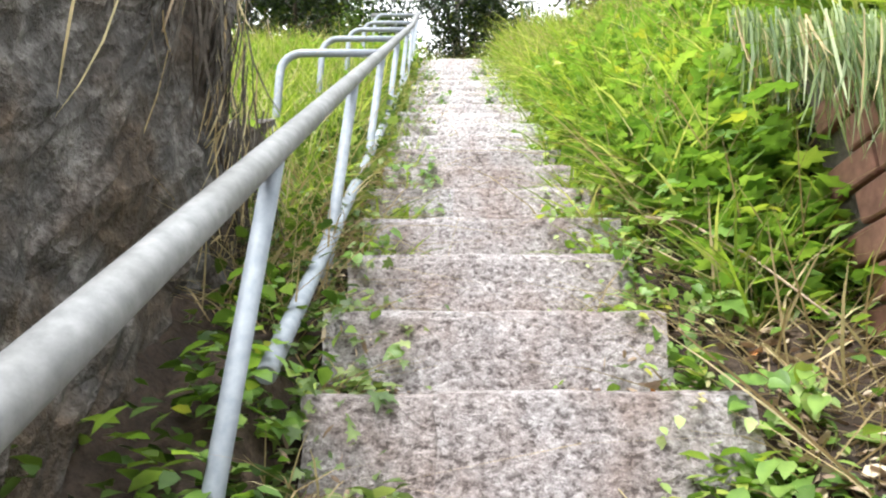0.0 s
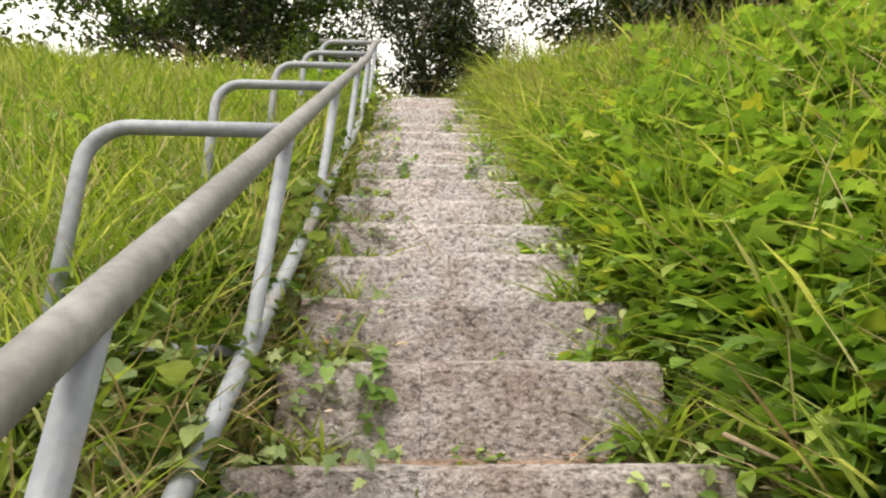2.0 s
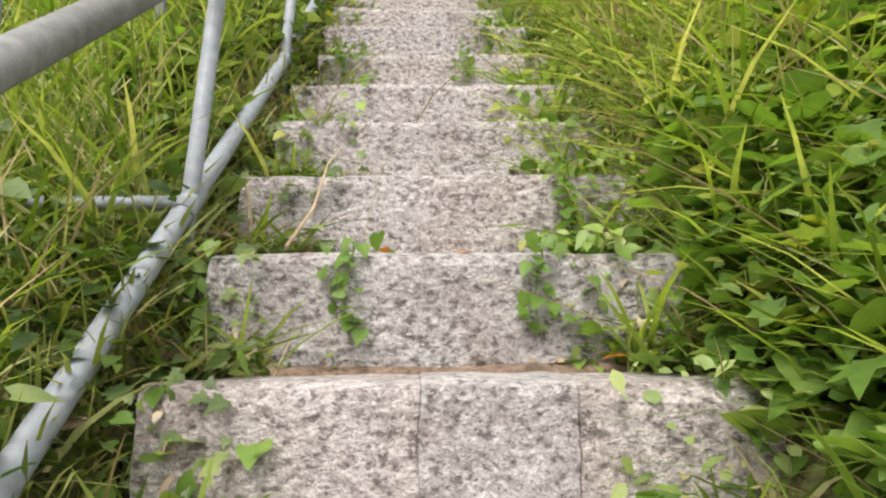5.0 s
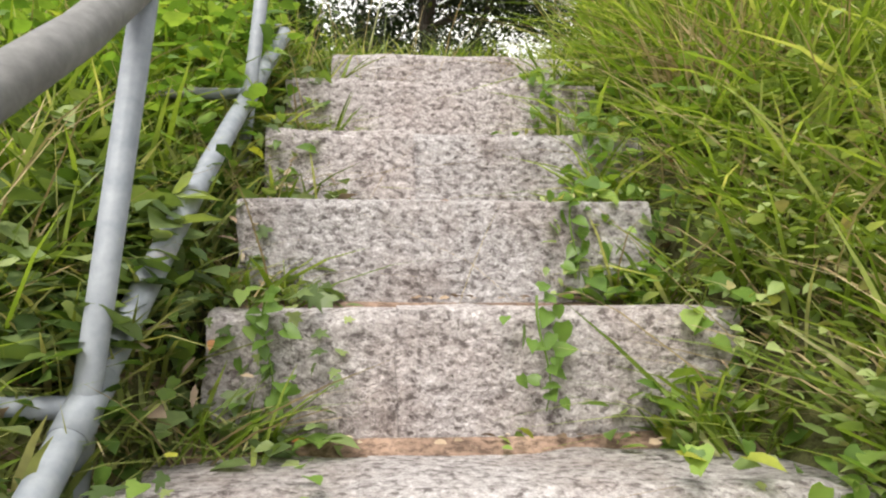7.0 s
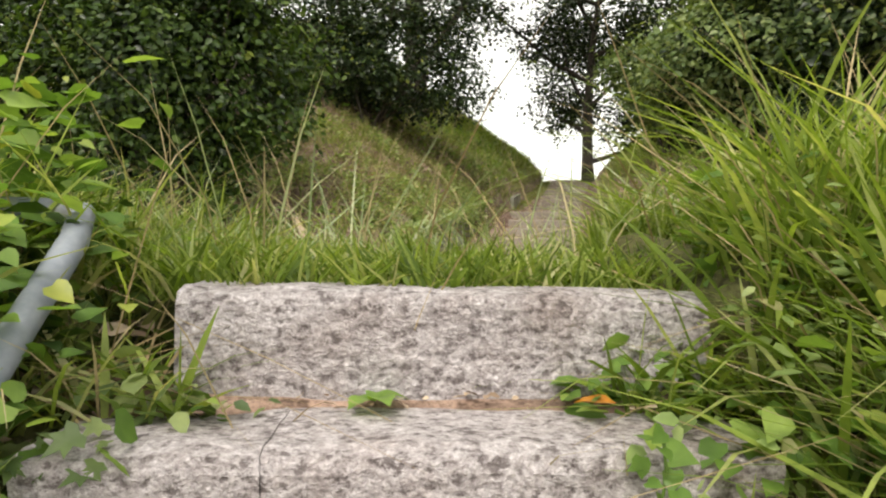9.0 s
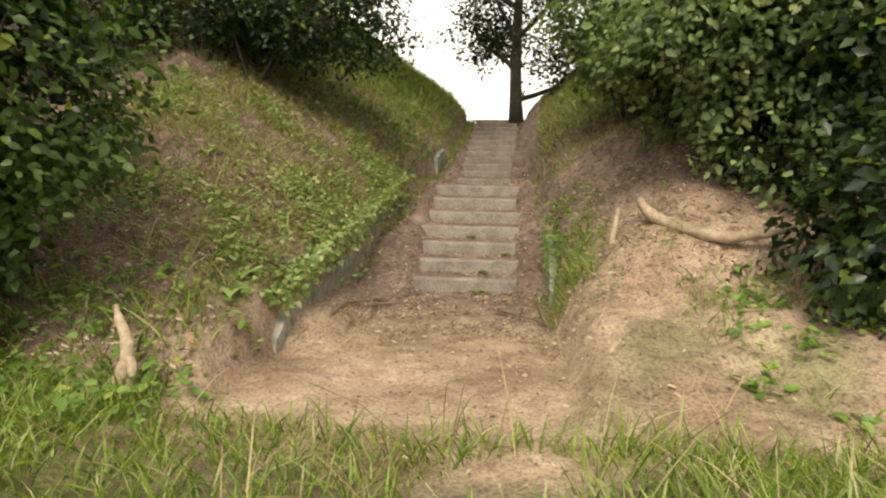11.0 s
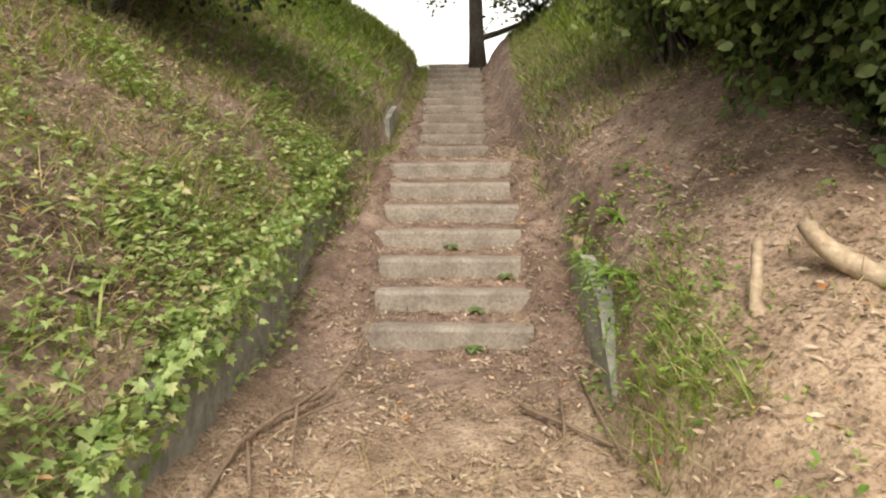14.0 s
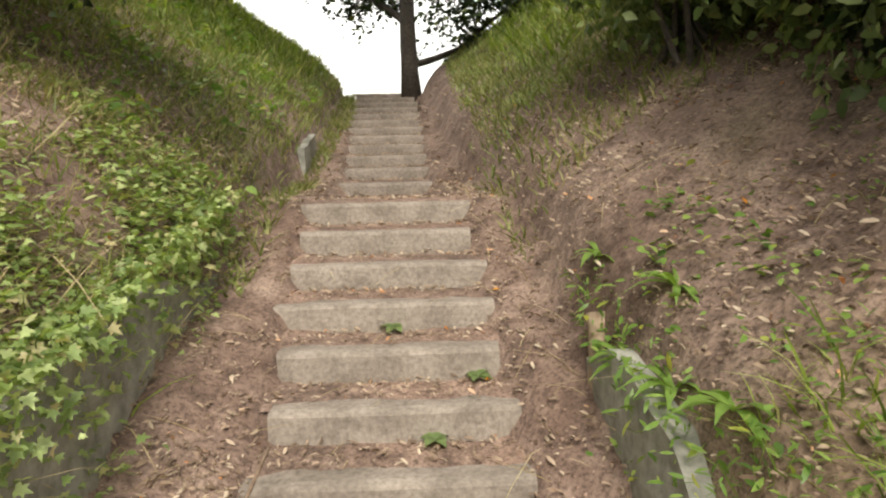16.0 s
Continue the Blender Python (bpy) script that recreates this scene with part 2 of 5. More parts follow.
# ---- mesh helpers ----
def mesh_object(name, verts, faces, mat, parent=None, smooth=False):
    """One mesh from an array of places and an array of faces of equal size."""
    verts, faces = np.asarray(verts, dtype=np.float32), np.asarray(faces, dtype=np.int32)
    me = bpy.data.meshes.new(name)
    k = faces.shape[1]
    me.vertices.add(len(verts))
    me.vertices.foreach_set("co", verts.ravel())
    me.loops.add(faces.size)
    me.loops.foreach_set("vertex_index", faces.ravel())
    me.polygons.add(len(faces))
    me.polygons.foreach_set("loop_start", np.arange(0, faces.size, k, dtype=np.int32))
    me.polygons.foreach_set("loop_total", np.full(len(faces), k, dtype=np.int32))
    if smooth:
        me.polygons.foreach_set("use_smooth", np.ones(len(faces), dtype=bool))
    me.materials.append(mat)
    me.update(calc_edges=True)
    ob = new(name, me)
    if parent is not None:
        ob.parent = parent
    return ob


def part(name, bm, mat, parent=None, label="", smooth=False):
    me = bpy.data.meshes.new(name)
    bm.to_mesh(me)
    bm.free()
    me.materials.append(mat)
    if smooth:
        for f in me.polygons:
            f.use_smooth = True
    ob = new(name, me)
    if parent is not None:
        ob.parent = parent
    return tagged(ob, label)


def tube_arrays(points, radii, sides=10):
    """Verts and quads of a round tube along points."""
    pts = [Vector(q) for q in points]
    vs, fs = [], []
    side = None
    for i, q in enumerate(pts):
        d = (pts[min(i + 1, len(pts) - 1)] - pts[max(i - 1, 0)]).normalized()
        if side is None:
            side = d.orthogonal().normalized()
        side = (side - d * side.dot(d)).normalized()
        up = d.cross(side)
        r = radii[i] if isinstance(radii, (list, tuple)) else radii
        for k in range(sides):
            a = 2 * math.pi * k / sides
            vs.append(q + (side * math.cos(a) + up * math.sin(a)) * r)
    for i in range(len(pts) - 1):
        for k in range(sides):
            a, b = i * sides + k, i * sides + (k + 1) % sides
            fs.append((a, b, b + sides, a + sides))
    return vs, fs


def tube(name, points, radii, mat, parent=None, label="", sides=12):
    vs, fs = tube_arrays(points, radii, sides)
    me = bpy.data.meshes.new(name)
    n = len(vs)
    me.from_pydata([tuple(v) for v in vs], [], fs + [tuple(range(sides))[::-1], tuple(range(n - sides, n))])
    for f in me.polygons:
        f.use_smooth = len(f.vertices) == 4
    me.materials.append(mat)
    ob = new(name, me)
    if parent is not None:
        ob.parent = parent
    return tagged(ob, label)


def smooth01(a, b, x):
    t = np.clip((np.asarray(x, dtype=float) - a) / (b - a), 0, 1)
    return t * t * (3 - 2 * t)


def wobble(x, y, scale, seed=0.0):
    """A smooth uneven field made of a few crossing waves."""
    x, y = np.asarray(x) * scale, np.asarray(y) * scale
    s = np.sin(x * 1.3 + 1.7 * np.sin(y * 0.9 + seed)) + np.sin(y * 1.7 + 1.3 * np.sin(x * 1.1 + 2 * seed + 1)) + 0.6 * np.sin(x * 3.1 + y * 2.3 + seed) + 0.5 * np.sin(x * 4.7 - y * 5.3 + 3 * seed)
    return s / 3.1


# ---- the lie of the land ----
RISE, TREAD = 0.270, 0.334          # lower stair; its three top steps are smaller
SLOPE = RISE / TREAD
TOP_STEPS = [(-0.03, 0.028), (-0.304, -0.182), (-0.604, -0.448), (-0.924, -0.716)]
A_LEFT, A_RIGHT = -0.45, 0.63
FOOT = -10.6
R_B, T_B = 0.172, 0.325             # upper stair, first flight: seven steps
V1, Z1 = 7.05, 0.45
R_C, T_C = 0.1625, 0.52             # second flight: twelve steps
V2, Z2 = 10.62, 1.68
PLATEAU = 8.0


def step_edge(k):
    """Place of the front edge of step k, counted down from the top."""
    if k < 4:
        return TOP_STEPS[k]
    return -0.870 - TREAD * (k - 3), -0.715 - RISE * (k - 3)


def nosing(y):
    return np.clip(np.asarray(y, dtype=float), FOOT, 0) * SLOPE


def middle(v):
    return -0.33 - 0.045 * (np.asarray(v, dtype=float) - 8)


def stair_floor(v):
    return np.interp(v, [0, 1.3, 2.2, 3.2, 6.0, 6.9, 7.05, 9.02, 10.5, 10.62, 16.5, 17.2, 40],
                     [-0.07, -0.05, 0.02, 0.11, 0.20, 0.27, 0.30, 1.33, 1.50, 1.56, 3.32, 3.46, 3.5])


def wall_left_top(v):
    return np.interp(v, [3.6, 4.28, 5.55, 7.0, 9.0, 11.0, 16.5, 18], [0.2, 0.42, 0.78, 1.05, 1.62, 2.1, 3.62, 3.6])


def wall_right_top(v):
    return np.interp(v, [4.5, 5.4, 6.3, 7.2, 9.0, 11.0, 16.5, 18], [0.25, 0.38, 0.62, 0.88, 1.66, 2.1, 3.6, 3.6])


def half_left(v):
    return np.interp(v, [7.0, 11.0], [0.95, 0.72])


def half_right(v):
    return np.interp(v, [9.0, 11.0], [0.80, 0.64])


def clear_half(v):
    """Half the width of the steps that the dirt leaves free."""
    return np.interp(v, [9.4, 10.6, 13.0, 16.5], [0.46, 0.34, 0.38, 0.44])


def land_level(u, v):
    """The upper hillside before it is leaned."""
    c = middle(v)
    left, right = c - half_left(v) - 0.04, c + half_right(v)
    fl = stair_floor(v) + 0.15 * smooth01(6.6, 7.1, v) * (1 - smooth01(16.0, 16.8, v)) * smooth01(0, 0.12, np.abs(u - c) - clear_half(v))
    fl = fl + (0.21 + 0.03 * wobble(u, v, 3.3, 1.2)) * (1 - smooth01(0.02, 0.42, u - left)) * smooth01(4.4, 5.0, v) * (1 - smooth01(7.2, 8.4, v))
    rough = 0.05 * wobble(u, v, 2.1, 0.4) + 0.02 * wobble(u, v, 7, 1.9)
    rough = rough + (0.09 * (0.5 + 0.5 * wobble(u, v, 2.9, 2.2)) + 0.022 * wobble(u, v, 9.5, 4.1) + 0.012 * wobble(u, v, 21, 1.1)) * smooth01(2.4, 3.2, v) * (1 - smooth01(5.0, 6.0, v))
    out_l, out_r = left - u, u - right
    side_l = wall_left_top(v) + 0.95 * np.clip(out_l, 0, 0.5) + 0.72 * np.clip(out_l - 0.5, 0, 9)
    side_r = wall_right_top(v) + 1.0 * np.clip(out_r, 0, 0.35) + 0.66 * np.clip(out_r - 0.35, 0, 9)
    side_r = side_r + 0.13 * smooth01(0.02, 0.16, out_r) * smooth01(5.9, 6.4, v) * (1 - smooth01(7.6, 8.6, v))
    fl = fl + 0.10 * smooth01(-0.3, -0.02, out_r) * smooth01(5.9, 6.4, v) * (1 - smooth01(7.4, 8.2, v))
    front_l = 0.12 + 0.70 * np.clip(v - 3.45 + 0.1 * (u + 1.2), 0, 99) + 0.15 * smooth01(3.0, 4.2, v)
    front_r = 0.13 + 0.33 * np.clip(v - 3.4, 0, 1.4) + 0.61 * np.clip(v - 4.8, 0, 99)
    hill_l = np.minimum(np.minimum(side_l, front_l), PLATEAU)
    hill_r = np.minimum(np.minimum(side_r, front_r), PLATEAU)
    w_l, w_r = smooth01(-0.02, 0.05, out_l), smooth01(-0.02, 0.12, out_r)
    z = fl + (np.maximum(hill_l, fl) - fl) * w_l + (np.maximum(hill_r, fl) - fl) * w_r
    return z + rough * (0.25 + 0.75 * np.clip(w_l + w_r, 0, 1)) * (1 - 0.5 * smooth01(30, 60, np.hypot(u, v)))


def land_b(u, v):
    rise, turn_c, turn_s = np.zeros_like(v), math.cos(LEAN), math.sin(LEAN)
    for _ in range(4):
        along = (v - PIVOT[0] - rise * turn_s) / turn_c
        rise = land_level(u, along + PIVOT[0]) - PIVOT[1]
    return PIVOT[1] + rise * turn_c - along * turn_s


def land_a(x, y):
    b = nosing(y)
    left, right = -0.5 - x, x - A_RIGHT - 0.02
    low = 1 - smooth01(-5.75, -5.4, y)
    rough = 0.06 * wobble(x, y, 2.3, 0.9) + 0.02 * wobble(x, y, 8, 0.2)
    z_l = b - 0.05 + 0.10 * np.clip(left, 0, 4) + rough
    z_l = z_l + low * smooth01(0.30, 0.42, left) * np.interp(y, [-6.9, -6.15, -5.75], [1.45, 1.3, 0.45])
    height = np.interp(y, [-9, -6, -3, -1.5, 0], [1.15, 1.15, 0.75, 0.5, 0.18])
    z_r = b - 0.04 + np.minimum(0.85 * np.clip(right, 0, 9), height) + 0.06 * np.clip(right - 1.2, 0, 9) + rough
    z_r = z_r * (1 - low) + low * (b - 0.1 + smooth01(0.45, 0.56, right) * 1.0 + 0.1 * np.clip(right, 0, 5) + rough)
    under = b - RISE - 0.08
    w_l, w_r = smooth01(-0.06, 0.03, left), smooth01(-0.05, 0.02, right)
    return under + (z_l - under) * w_l + (z_r - under) * w_r


def land(x, y):
    """Height of the ground anywhere."""
    x, y = np.asarray(x, dtype=float), np.asarray(y, dtype=float)
    m = TURN_BACK
    u, v = m[0][0] * x + m[0][1] * y + m[0][3], m[1][0] * x + m[1][1] * y + m[1][3]
    t = smooth01(-0.12, 0.35, y)
    a, b = land_a(x, np.minimum(y, 0.0)), land_b(u, v)
    edge = np.where((x > A_LEFT) & (x < A_RIGHT) & (y < 0.28), -0.28, 0)
    far = smooth01(40, 90, np.hypot(x, y - 4))
    z = a * (1 - t) + (b + edge) * t
    return z * (1 - far) + far * (3.0 * smooth01(0, 30, y) + (-8.4) * (1 - smooth01(-30, 0, y)) * 1.0)


def axis(parts):
    return np.unique(np.concatenate([np.arange(a, b, s) for a, b, s in parts]).round(4))


def build_ground():
    xs = axis([(-400, -40, 60), (-40, -8, 2.0), (-8, -3.2, 0.2), (-3.2, 4.5, 0.07), (4.5, 9, 0.14), (9, 40, 2.0), (40, 401, 60)])
    ys = axis([(-400, -40, 60), (-40, -11, 2.0), (-11, -9, 0.2), (-9, 11, 0.07), (11, 20, 0.14), (20, 50, 2.0), (50, 411, 60)])
    gx, gy = np.meshgrid(xs, ys)
    gz = land(gx, gy)
    nx, ny = len(xs), len(ys)
    idx = np.arange(nx * ny).reshape(ny, nx)
    faces = np.stack([idx[:-1, :-1], idx[:-1, 1:], idx[1:, 1:], idx[1:, :-1]], -1).reshape(-1, 4)
    ob = mesh_object("ground", np.stack([gx, gy, gz], -1).reshape(-1, 3), faces, M_GROUND, smooth=True)
    m = TURN_BACK
    u, v = m[0][0] * gx + m[0][1] * gy + m[0][3], m[1][0] * gx + m[1][1] * gy + m[1][3]
    patch = smooth01(2.6, 3.2, v + 0.3 * wobble(gx, gy, 1.5)) * (1 - smooth01(5.2, 6.8, v)) * smooth01(-1.5, -1.0, u) * (1 - 0.6 * smooth01(1.6, 2.6, u))
    green = np.clip(1 - smooth01(2.3, 3.1, v) + smooth01(0.2, 0.8, wobble(gx, gy, 1.2, 2.0)) * (np.abs(u + 0.35) > 0.9) * 0.7 + smooth01(3.2, 4.0, gz), 0, 1)
    green = green * smooth01(-5.6, -4.6, gy + 0.4 * wobble(gx, gy, 2.0))
    col = np.zeros((nx * ny, 4), dtype=np.float32)
    dark = (1 - smooth01(-5.3, -4.7, gy + 0.3 * wobble(gx, gy, 2.6))) * (np.abs(gx) < 1.4)
    col[:, 0], col[:, 1], col[:, 2], col[:, 3] = patch.ravel(), green.ravel(), dark.ravel(), 1
    ca = ob.data.color_attributes.new("cover", "FLOAT_COLOR", "POINT")
    ca.data.foreach_set("color", col.ravel())
    return tagged(ob, "reddish dirt hillside partly grown over with moss and grass", "ground", kind="structure")


ground = build_ground()
rng = np.random.default_rng(7)


# ---- blades and leaves ----
def frames_from(dirs, ups):
    y = dirs / np.linalg.norm(dirs, axis=1, keepdims=True)
    x = np.cross(y, ups)
    x /= np.linalg.norm(x, axis=1, keepdims=True) + 1e-9
    return x, y, np.cross(x, y)


LEAF_OVAL = (np.array([(0, 0, 0), (0.30, 0.28, 0.06), (0, 0.33, -0.02), (-0.30, 0.28, 0.06), (0.24, 0.66, 0.03), (0, 0.68, -0.04), (-0.24, 0.66, 0.03), (0, 1, -0.12)]),
             np.array([(0, 1, 2, 2), (0, 2, 3, 3), (1, 4, 5, 2), (2, 5, 6, 3), (4, 7, 5, 5), (5, 7, 6, 6)]))
LEAF_SIMPLE = (np.array([(0, 0, 0), (0.31, 0.42, 0.07), (0, 1, -0.1), (-0.31, 0.42, 0.07)]), np.array([(0, 1, 2, 2), (0, 2, 3, 3)]))
HEART = [(0, 0, 0), (0.27, -0.09, 0.04), (0.42, 0.18, 0.07), (0.33, 0.52, 0.05), (0, 1, -0.12), (-0.33, 0.52, 0.05), (-0.42, 0.18, 0.07), (-0.27, -0.09, 0.04), (0, 0.35, -0.03)]
LEAF_HEART = (np.array(HEART), np.array([(8, k, (k + 1) % 8, (k + 1) % 8) for k in range(8)]))
LOBES = [(0, 0, 0), (0.24, -0.07, 0.03), (0.5, 0.1, 0.05), (0.27, 0.27, 0.05), (0.44, 0.58, 0.02), (0.17, 0.55, 0.03), (0, 1, -0.14), (-0.17, 0.55, 0.03), (-0.44, 0.58, 0.02), (-0.27, 0.27, 0.05), (-0.5, 0.1, 0.05), (-0.24, -0.07, 0.03), (0, 0.33, -0.03)]
LEAF_LOBED = (np.array(LOBES), np.array([(12, k, (k + 1) % 12, (k + 1) % 12) for k in range(12)]))
LEAF_SLIM = (np.array([(0, 0, 0), (0.13, 0.35, 0.03), (-0.13, 0.35, 0.03), (0.11, 0.7, -0.01), (-0.11, 0.7, -0.01), (0, 1, -0.12)]),
             np.array([(0, 1, 2, 2), (1, 3, 4, 2), (3, 5, 4, 4)]))


def leaves(name, places, dirs, ups, sizes, mat, shape=LEAF_OVAL, parent=None):
    tv, tf = shape
    places, dirs, ups = np.asarray(places), np.asarray(dirs), np.asarray(ups)
    n = len(places)
    x, y, z = frames_from(dirs, ups)
    s = np.asarray(sizes).reshape(n, 1, 1)
    v = (tv[None, :, 0:1] * x[:, None] + tv[None, :, 1:2] * y[:, None] + tv[None, :, 2:3] * z[:, None]) * s + places[:, None]
    tris = []
    for f in tf:
        tris.append((f[0], f[1], f[2]))
        if f[2] != f[3]:
            tris.append((f[0], f[2], f[3]))
    tris = np.array(tris)
    faces = (tris[None] + (np.arange(n) * len(tv))[:, None, None]).reshape(-1, 3)
    return mesh_object(name, v.reshape(-1, 3), faces, mat, parent)


def blades(name, roots, height, width, mat, lean=0.35, droop=0.5, parent=None, heading=None):
    """Curved tapering blades of three segments."""
    roots = np.asarray(roots)
    n = len(roots)
    h = np.asarray(height) * np.ones(n)
    w = np.asarray(width) * np.ones(n)
    a = rng.uniform(0, 2 * np.pi, n) if heading is None else heading + rng.normal(0, 0.8, n)
    d = np.stack([np.cos(a), np.sin(a), np.zeros(n)], 1)
    face = rng.uniform(0, 2 * np.pi, n)
    sx = np.stack([np.cos(face), np.sin(face), np.zeros(n)], 1)
    ln, dr = np.abs(rng.normal(lean, lean * 0.5, n)), np.abs(rng.normal(droop, droop * 0.6, n))
    rows = []
    for t, k in ((0, 0.7), (0.35, 1.0), (0.72, 0.7), (1.0, 0.06)):
        up = h * (t - 0.45 * dr * t * t)
        out = h * (ln * t + dr * t * t * 0.8)
        c = roots + d * out[:, None]
        c[:, 2] += up
        rows.append(c - sx * (w * k / 2)[:, None])
        rows.append(c + sx * (w * k / 2)[:, None])
    v = np.stack(rows, 1)
    q = np.array([(0, 1, 3, 2), (2, 3, 5, 4), (4, 5, 7, 6)])
    faces = (q[None] + (np.arange(n) * 8)[:, None, None]).reshape(-1, 4)
    return mesh_object(name, v.reshape(-1, 3), faces, mat, parent)


def on_land(xy, lift=0.0):
    return np.column_stack([xy, land(xy[:, 0], xy[:, 1]) + lift])


def b_to_world(uv):
    m = TURN
    return np.column_stack([m[0][0] * uv[:, 0] + m[0][1] * uv[:, 1] + m[0][3], m[1][0] * uv[:, 0] + m[1][1] * uv[:, 1] + m[1][3]])


def b_points(p):
    """World places of rows (u, v, z) measured along the upper stair."""
    m = np.array(TILTED)
    return p @ m[:3, :3].T + m[:3, 3]


def scatter(n, x0, x1, y0, y1):
    return np.column_stack([rng.uniform(x0, x1, n), rng.uniform(y0, y1, n)])


def random_dirs(n, tilt_low, tilt_high):
    a, e = rng.uniform(0, 2 * np.pi, n), rng.uniform(tilt_low, tilt_high, n)
    return np.column_stack([np.cos(a) * np.cos(e), np.sin(a) * np.cos(e), np.sin(e)])


def random_ups(n, spread=0.6):
    return np.column_stack([rng.normal(0, spread, n), rng.normal(0, spread, n), np.ones(n)])


# ---- lower stair ----
def stone_block(x0, x1, y0, y1, z0, z1, amount, seed, cuts=7):
    """A rough-dressed block: its faces are uneven and the upper front edge is worn."""
    bm = bmesh.new()
    bmesh.ops.create_cube(bm, size=1)
    bmesh.ops.subdivide_edges(bm, edges=bm.edges, cuts=cuts, use_grid_fill=True)
    for v in bm.verts:
        p = Vector(((v.co.x + 0.5) * (x1 - x0) + x0, (v.co.y + 0.5) * (y1 - y0) + y0, (v.co.z + 0.5) * (z1 - z0) + z0))
        d = Vector((noise.noise(p * 9 + Vector((seed, 0, 0))), noise.noise(p * 9 + Vector((0, seed, 5))), 0.6 * noise.noise(p * 7 + Vector((3, 0, seed)))))
        front = 1 - (p.y - y0) / (y1 - y0)
        top = (p.z - z0) / (z1 - z0)
        p += d * amount
        if top > 0.98 and front > 0.98:
            p.z -= 0.010 + 0.008 * noise.noise(p * 5)
            p.y += 0.008
        v.co = p
    return bm


stairs_a = new("stairs_lower")
tagged(stairs_a, "steep flight of rough pinkish grey granite steps", "stairs", kind="structure")
local = random.Random(3)
for k in range(0, 33):
    y, z = step_edge(k)
    cuts_x = [(A_LEFT if k else -0.31) + local.uniform(-0.03, 0.03)]
    cuts_x += sorted([local.uniform(-0.14, 0.06), local.uniform(0.30, 0.46)][: local.choice((0, 1, 1, 1, 2))]) if k else []
    cuts_x += [(0.52 if k == 3 else A_RIGHT if k < 12 else A_RIGHT - 0.07) + local.uniform(-0.04, 0.05)]
    for x0, x1 in zip(cuts_x, cuts_x[1:]):
        off = local.uniform(-0.012, 0.012)
        bm = stone_block(x0 + 0.0005, x1 - 0.0005, y + off, y + TREAD + 0.08, z - RISE - 0.05, z + local.uniform(-0.006, 0.004), 0.013, k * 1.7, 9)
        part("stone_step", bm, M_GRANITE if k < 13 else M_STAINSHADEGRANITE, stairs_a)


def tread_soil():
    vs, fs = [], []
    xs = np.linspace(A_LEFT, A_RIGHT, 34)
    for k in range(1, 32):
        y1, z = step_edge(k - 1)[0] + 0.01, step_edge(k)[1]
        for i, x in enumerate(xs):
            edge = abs(2 * (x - A_LEFT) / (A_RIGHT - A_LEFT) - 1)
            reach = 0.07 + 0.035 * float(wobble(x * 4, k * 3.1, 1.9)) + 0.07 * edge ** 3
            base = len(vs)
            vs += [(x, y1 - reach, z - 0.012), (x, y1 - reach * 0.5, z + 0.007), (x, y1, z + 0.02 + 0.035 * edge ** 3)]
            if i:
                fs += [(base - 3, base, base + 1, base - 2), (base - 2, base + 1, base + 2, base - 1)]
    return tagged(mesh_object("tread_soil", vs, fs, M_SOIL, smooth=True), "reddish soil gathered at the back of the stone treads", "soil", kind="stuff")


tread_soil()


# ---- handrail ----
RAIL_X, LOW_X, RAIL_H, PIPE = -0.455, -0.512, 0.642, 0.025


def low_rail_z(y):
    return 0.808 * y + 0.043 + 0.06 * float(smooth01(-1.6, -0.9, y))


def top_rail_z(y):
    return low_rail_z(y) + RAIL_H + 0.03 * float(smooth01(-1.8, -1.2, y))


handrail = new("handrail")
tagged(handrail, "grey painted steel pipe handrail with side hoops beside the stone stair", "handrail")
ys = np.linspace(-9.8, 0.05, 24)
tube("top_rail", [(RAIL_X, y, top_rail_z(y)) for y in ys] + [(RAIL_X - 0.03, 0.13, top_rail_z(0.1)), (RAIL_X - 0.14, 0.16, top_rail_z(0.1) + 0.01), (RAIL_X - 0.7, 0.16, top_rail_z(0.1) + 0.01)], PIPE * 1.12, M_TOPPIPE, handrail, sides=16)
ys = np.linspace(-6.25, 0.0, 18)
tube("lower_rail", [(LOW_X, y, low_rail_z(y)) for y in ys] + [(LOW_X - 0.02, 0.07, low_rail_z(0.06)), (LOW_X - 0.1, 0.1, low_rail_z(0.07)), (LOW_X - 0.55, 0.1, low_rail_z(0.07))], PIPE, M_PIPE, handrail, sides=16)
for y in (-8.6, -7.55, -6.52, -5.55, -4.60, -3.57, -2.45, -1.47, -0.54):
    bottom = low_rail_z(y) - (0.35 if y > -6.2 else 0.45)
    tube("post", [(LOW_X - 0.028, y, bottom), (LOW_X, y, low_rail_z(y)), (RAIL_X, y, top_rail_z(y) - 0.005)], PIPE * 0.82, M_PIPE, handrail)
    if y > -6.2:
        tube("joint_collar", [(LOW_X, y - 0.045, low_rail_z(y - 0.045)), (LOW_X, y + 0.045, low_rail_z(y + 0.045))], PIPE * 1.13, M_PIPE, handrail)
    if y > -5:
        zt = top_rail_z(y) - 0.005
        bend = [(RAIL_X - 0.44 - 0.12 * math.sin(a), y, zt - 0.12 + 0.12 * math.cos(a)) for a in np.linspace(0, math.pi / 2, 7)]
        tube("side_hoop", [(RAIL_X, y, zt)] + bend + [(RAIL_X - 0.56, y, low_rail_z(y) - 0.3)], PIPE * 0.9, M_PIPE, handrail)
        tube("crossbar", [(LOW_X, y, low_rail_z(y)), (RAIL_X - 0.56, y, low_rail_z(y))], PIPE * 0.7, M_PIPE, handrail)


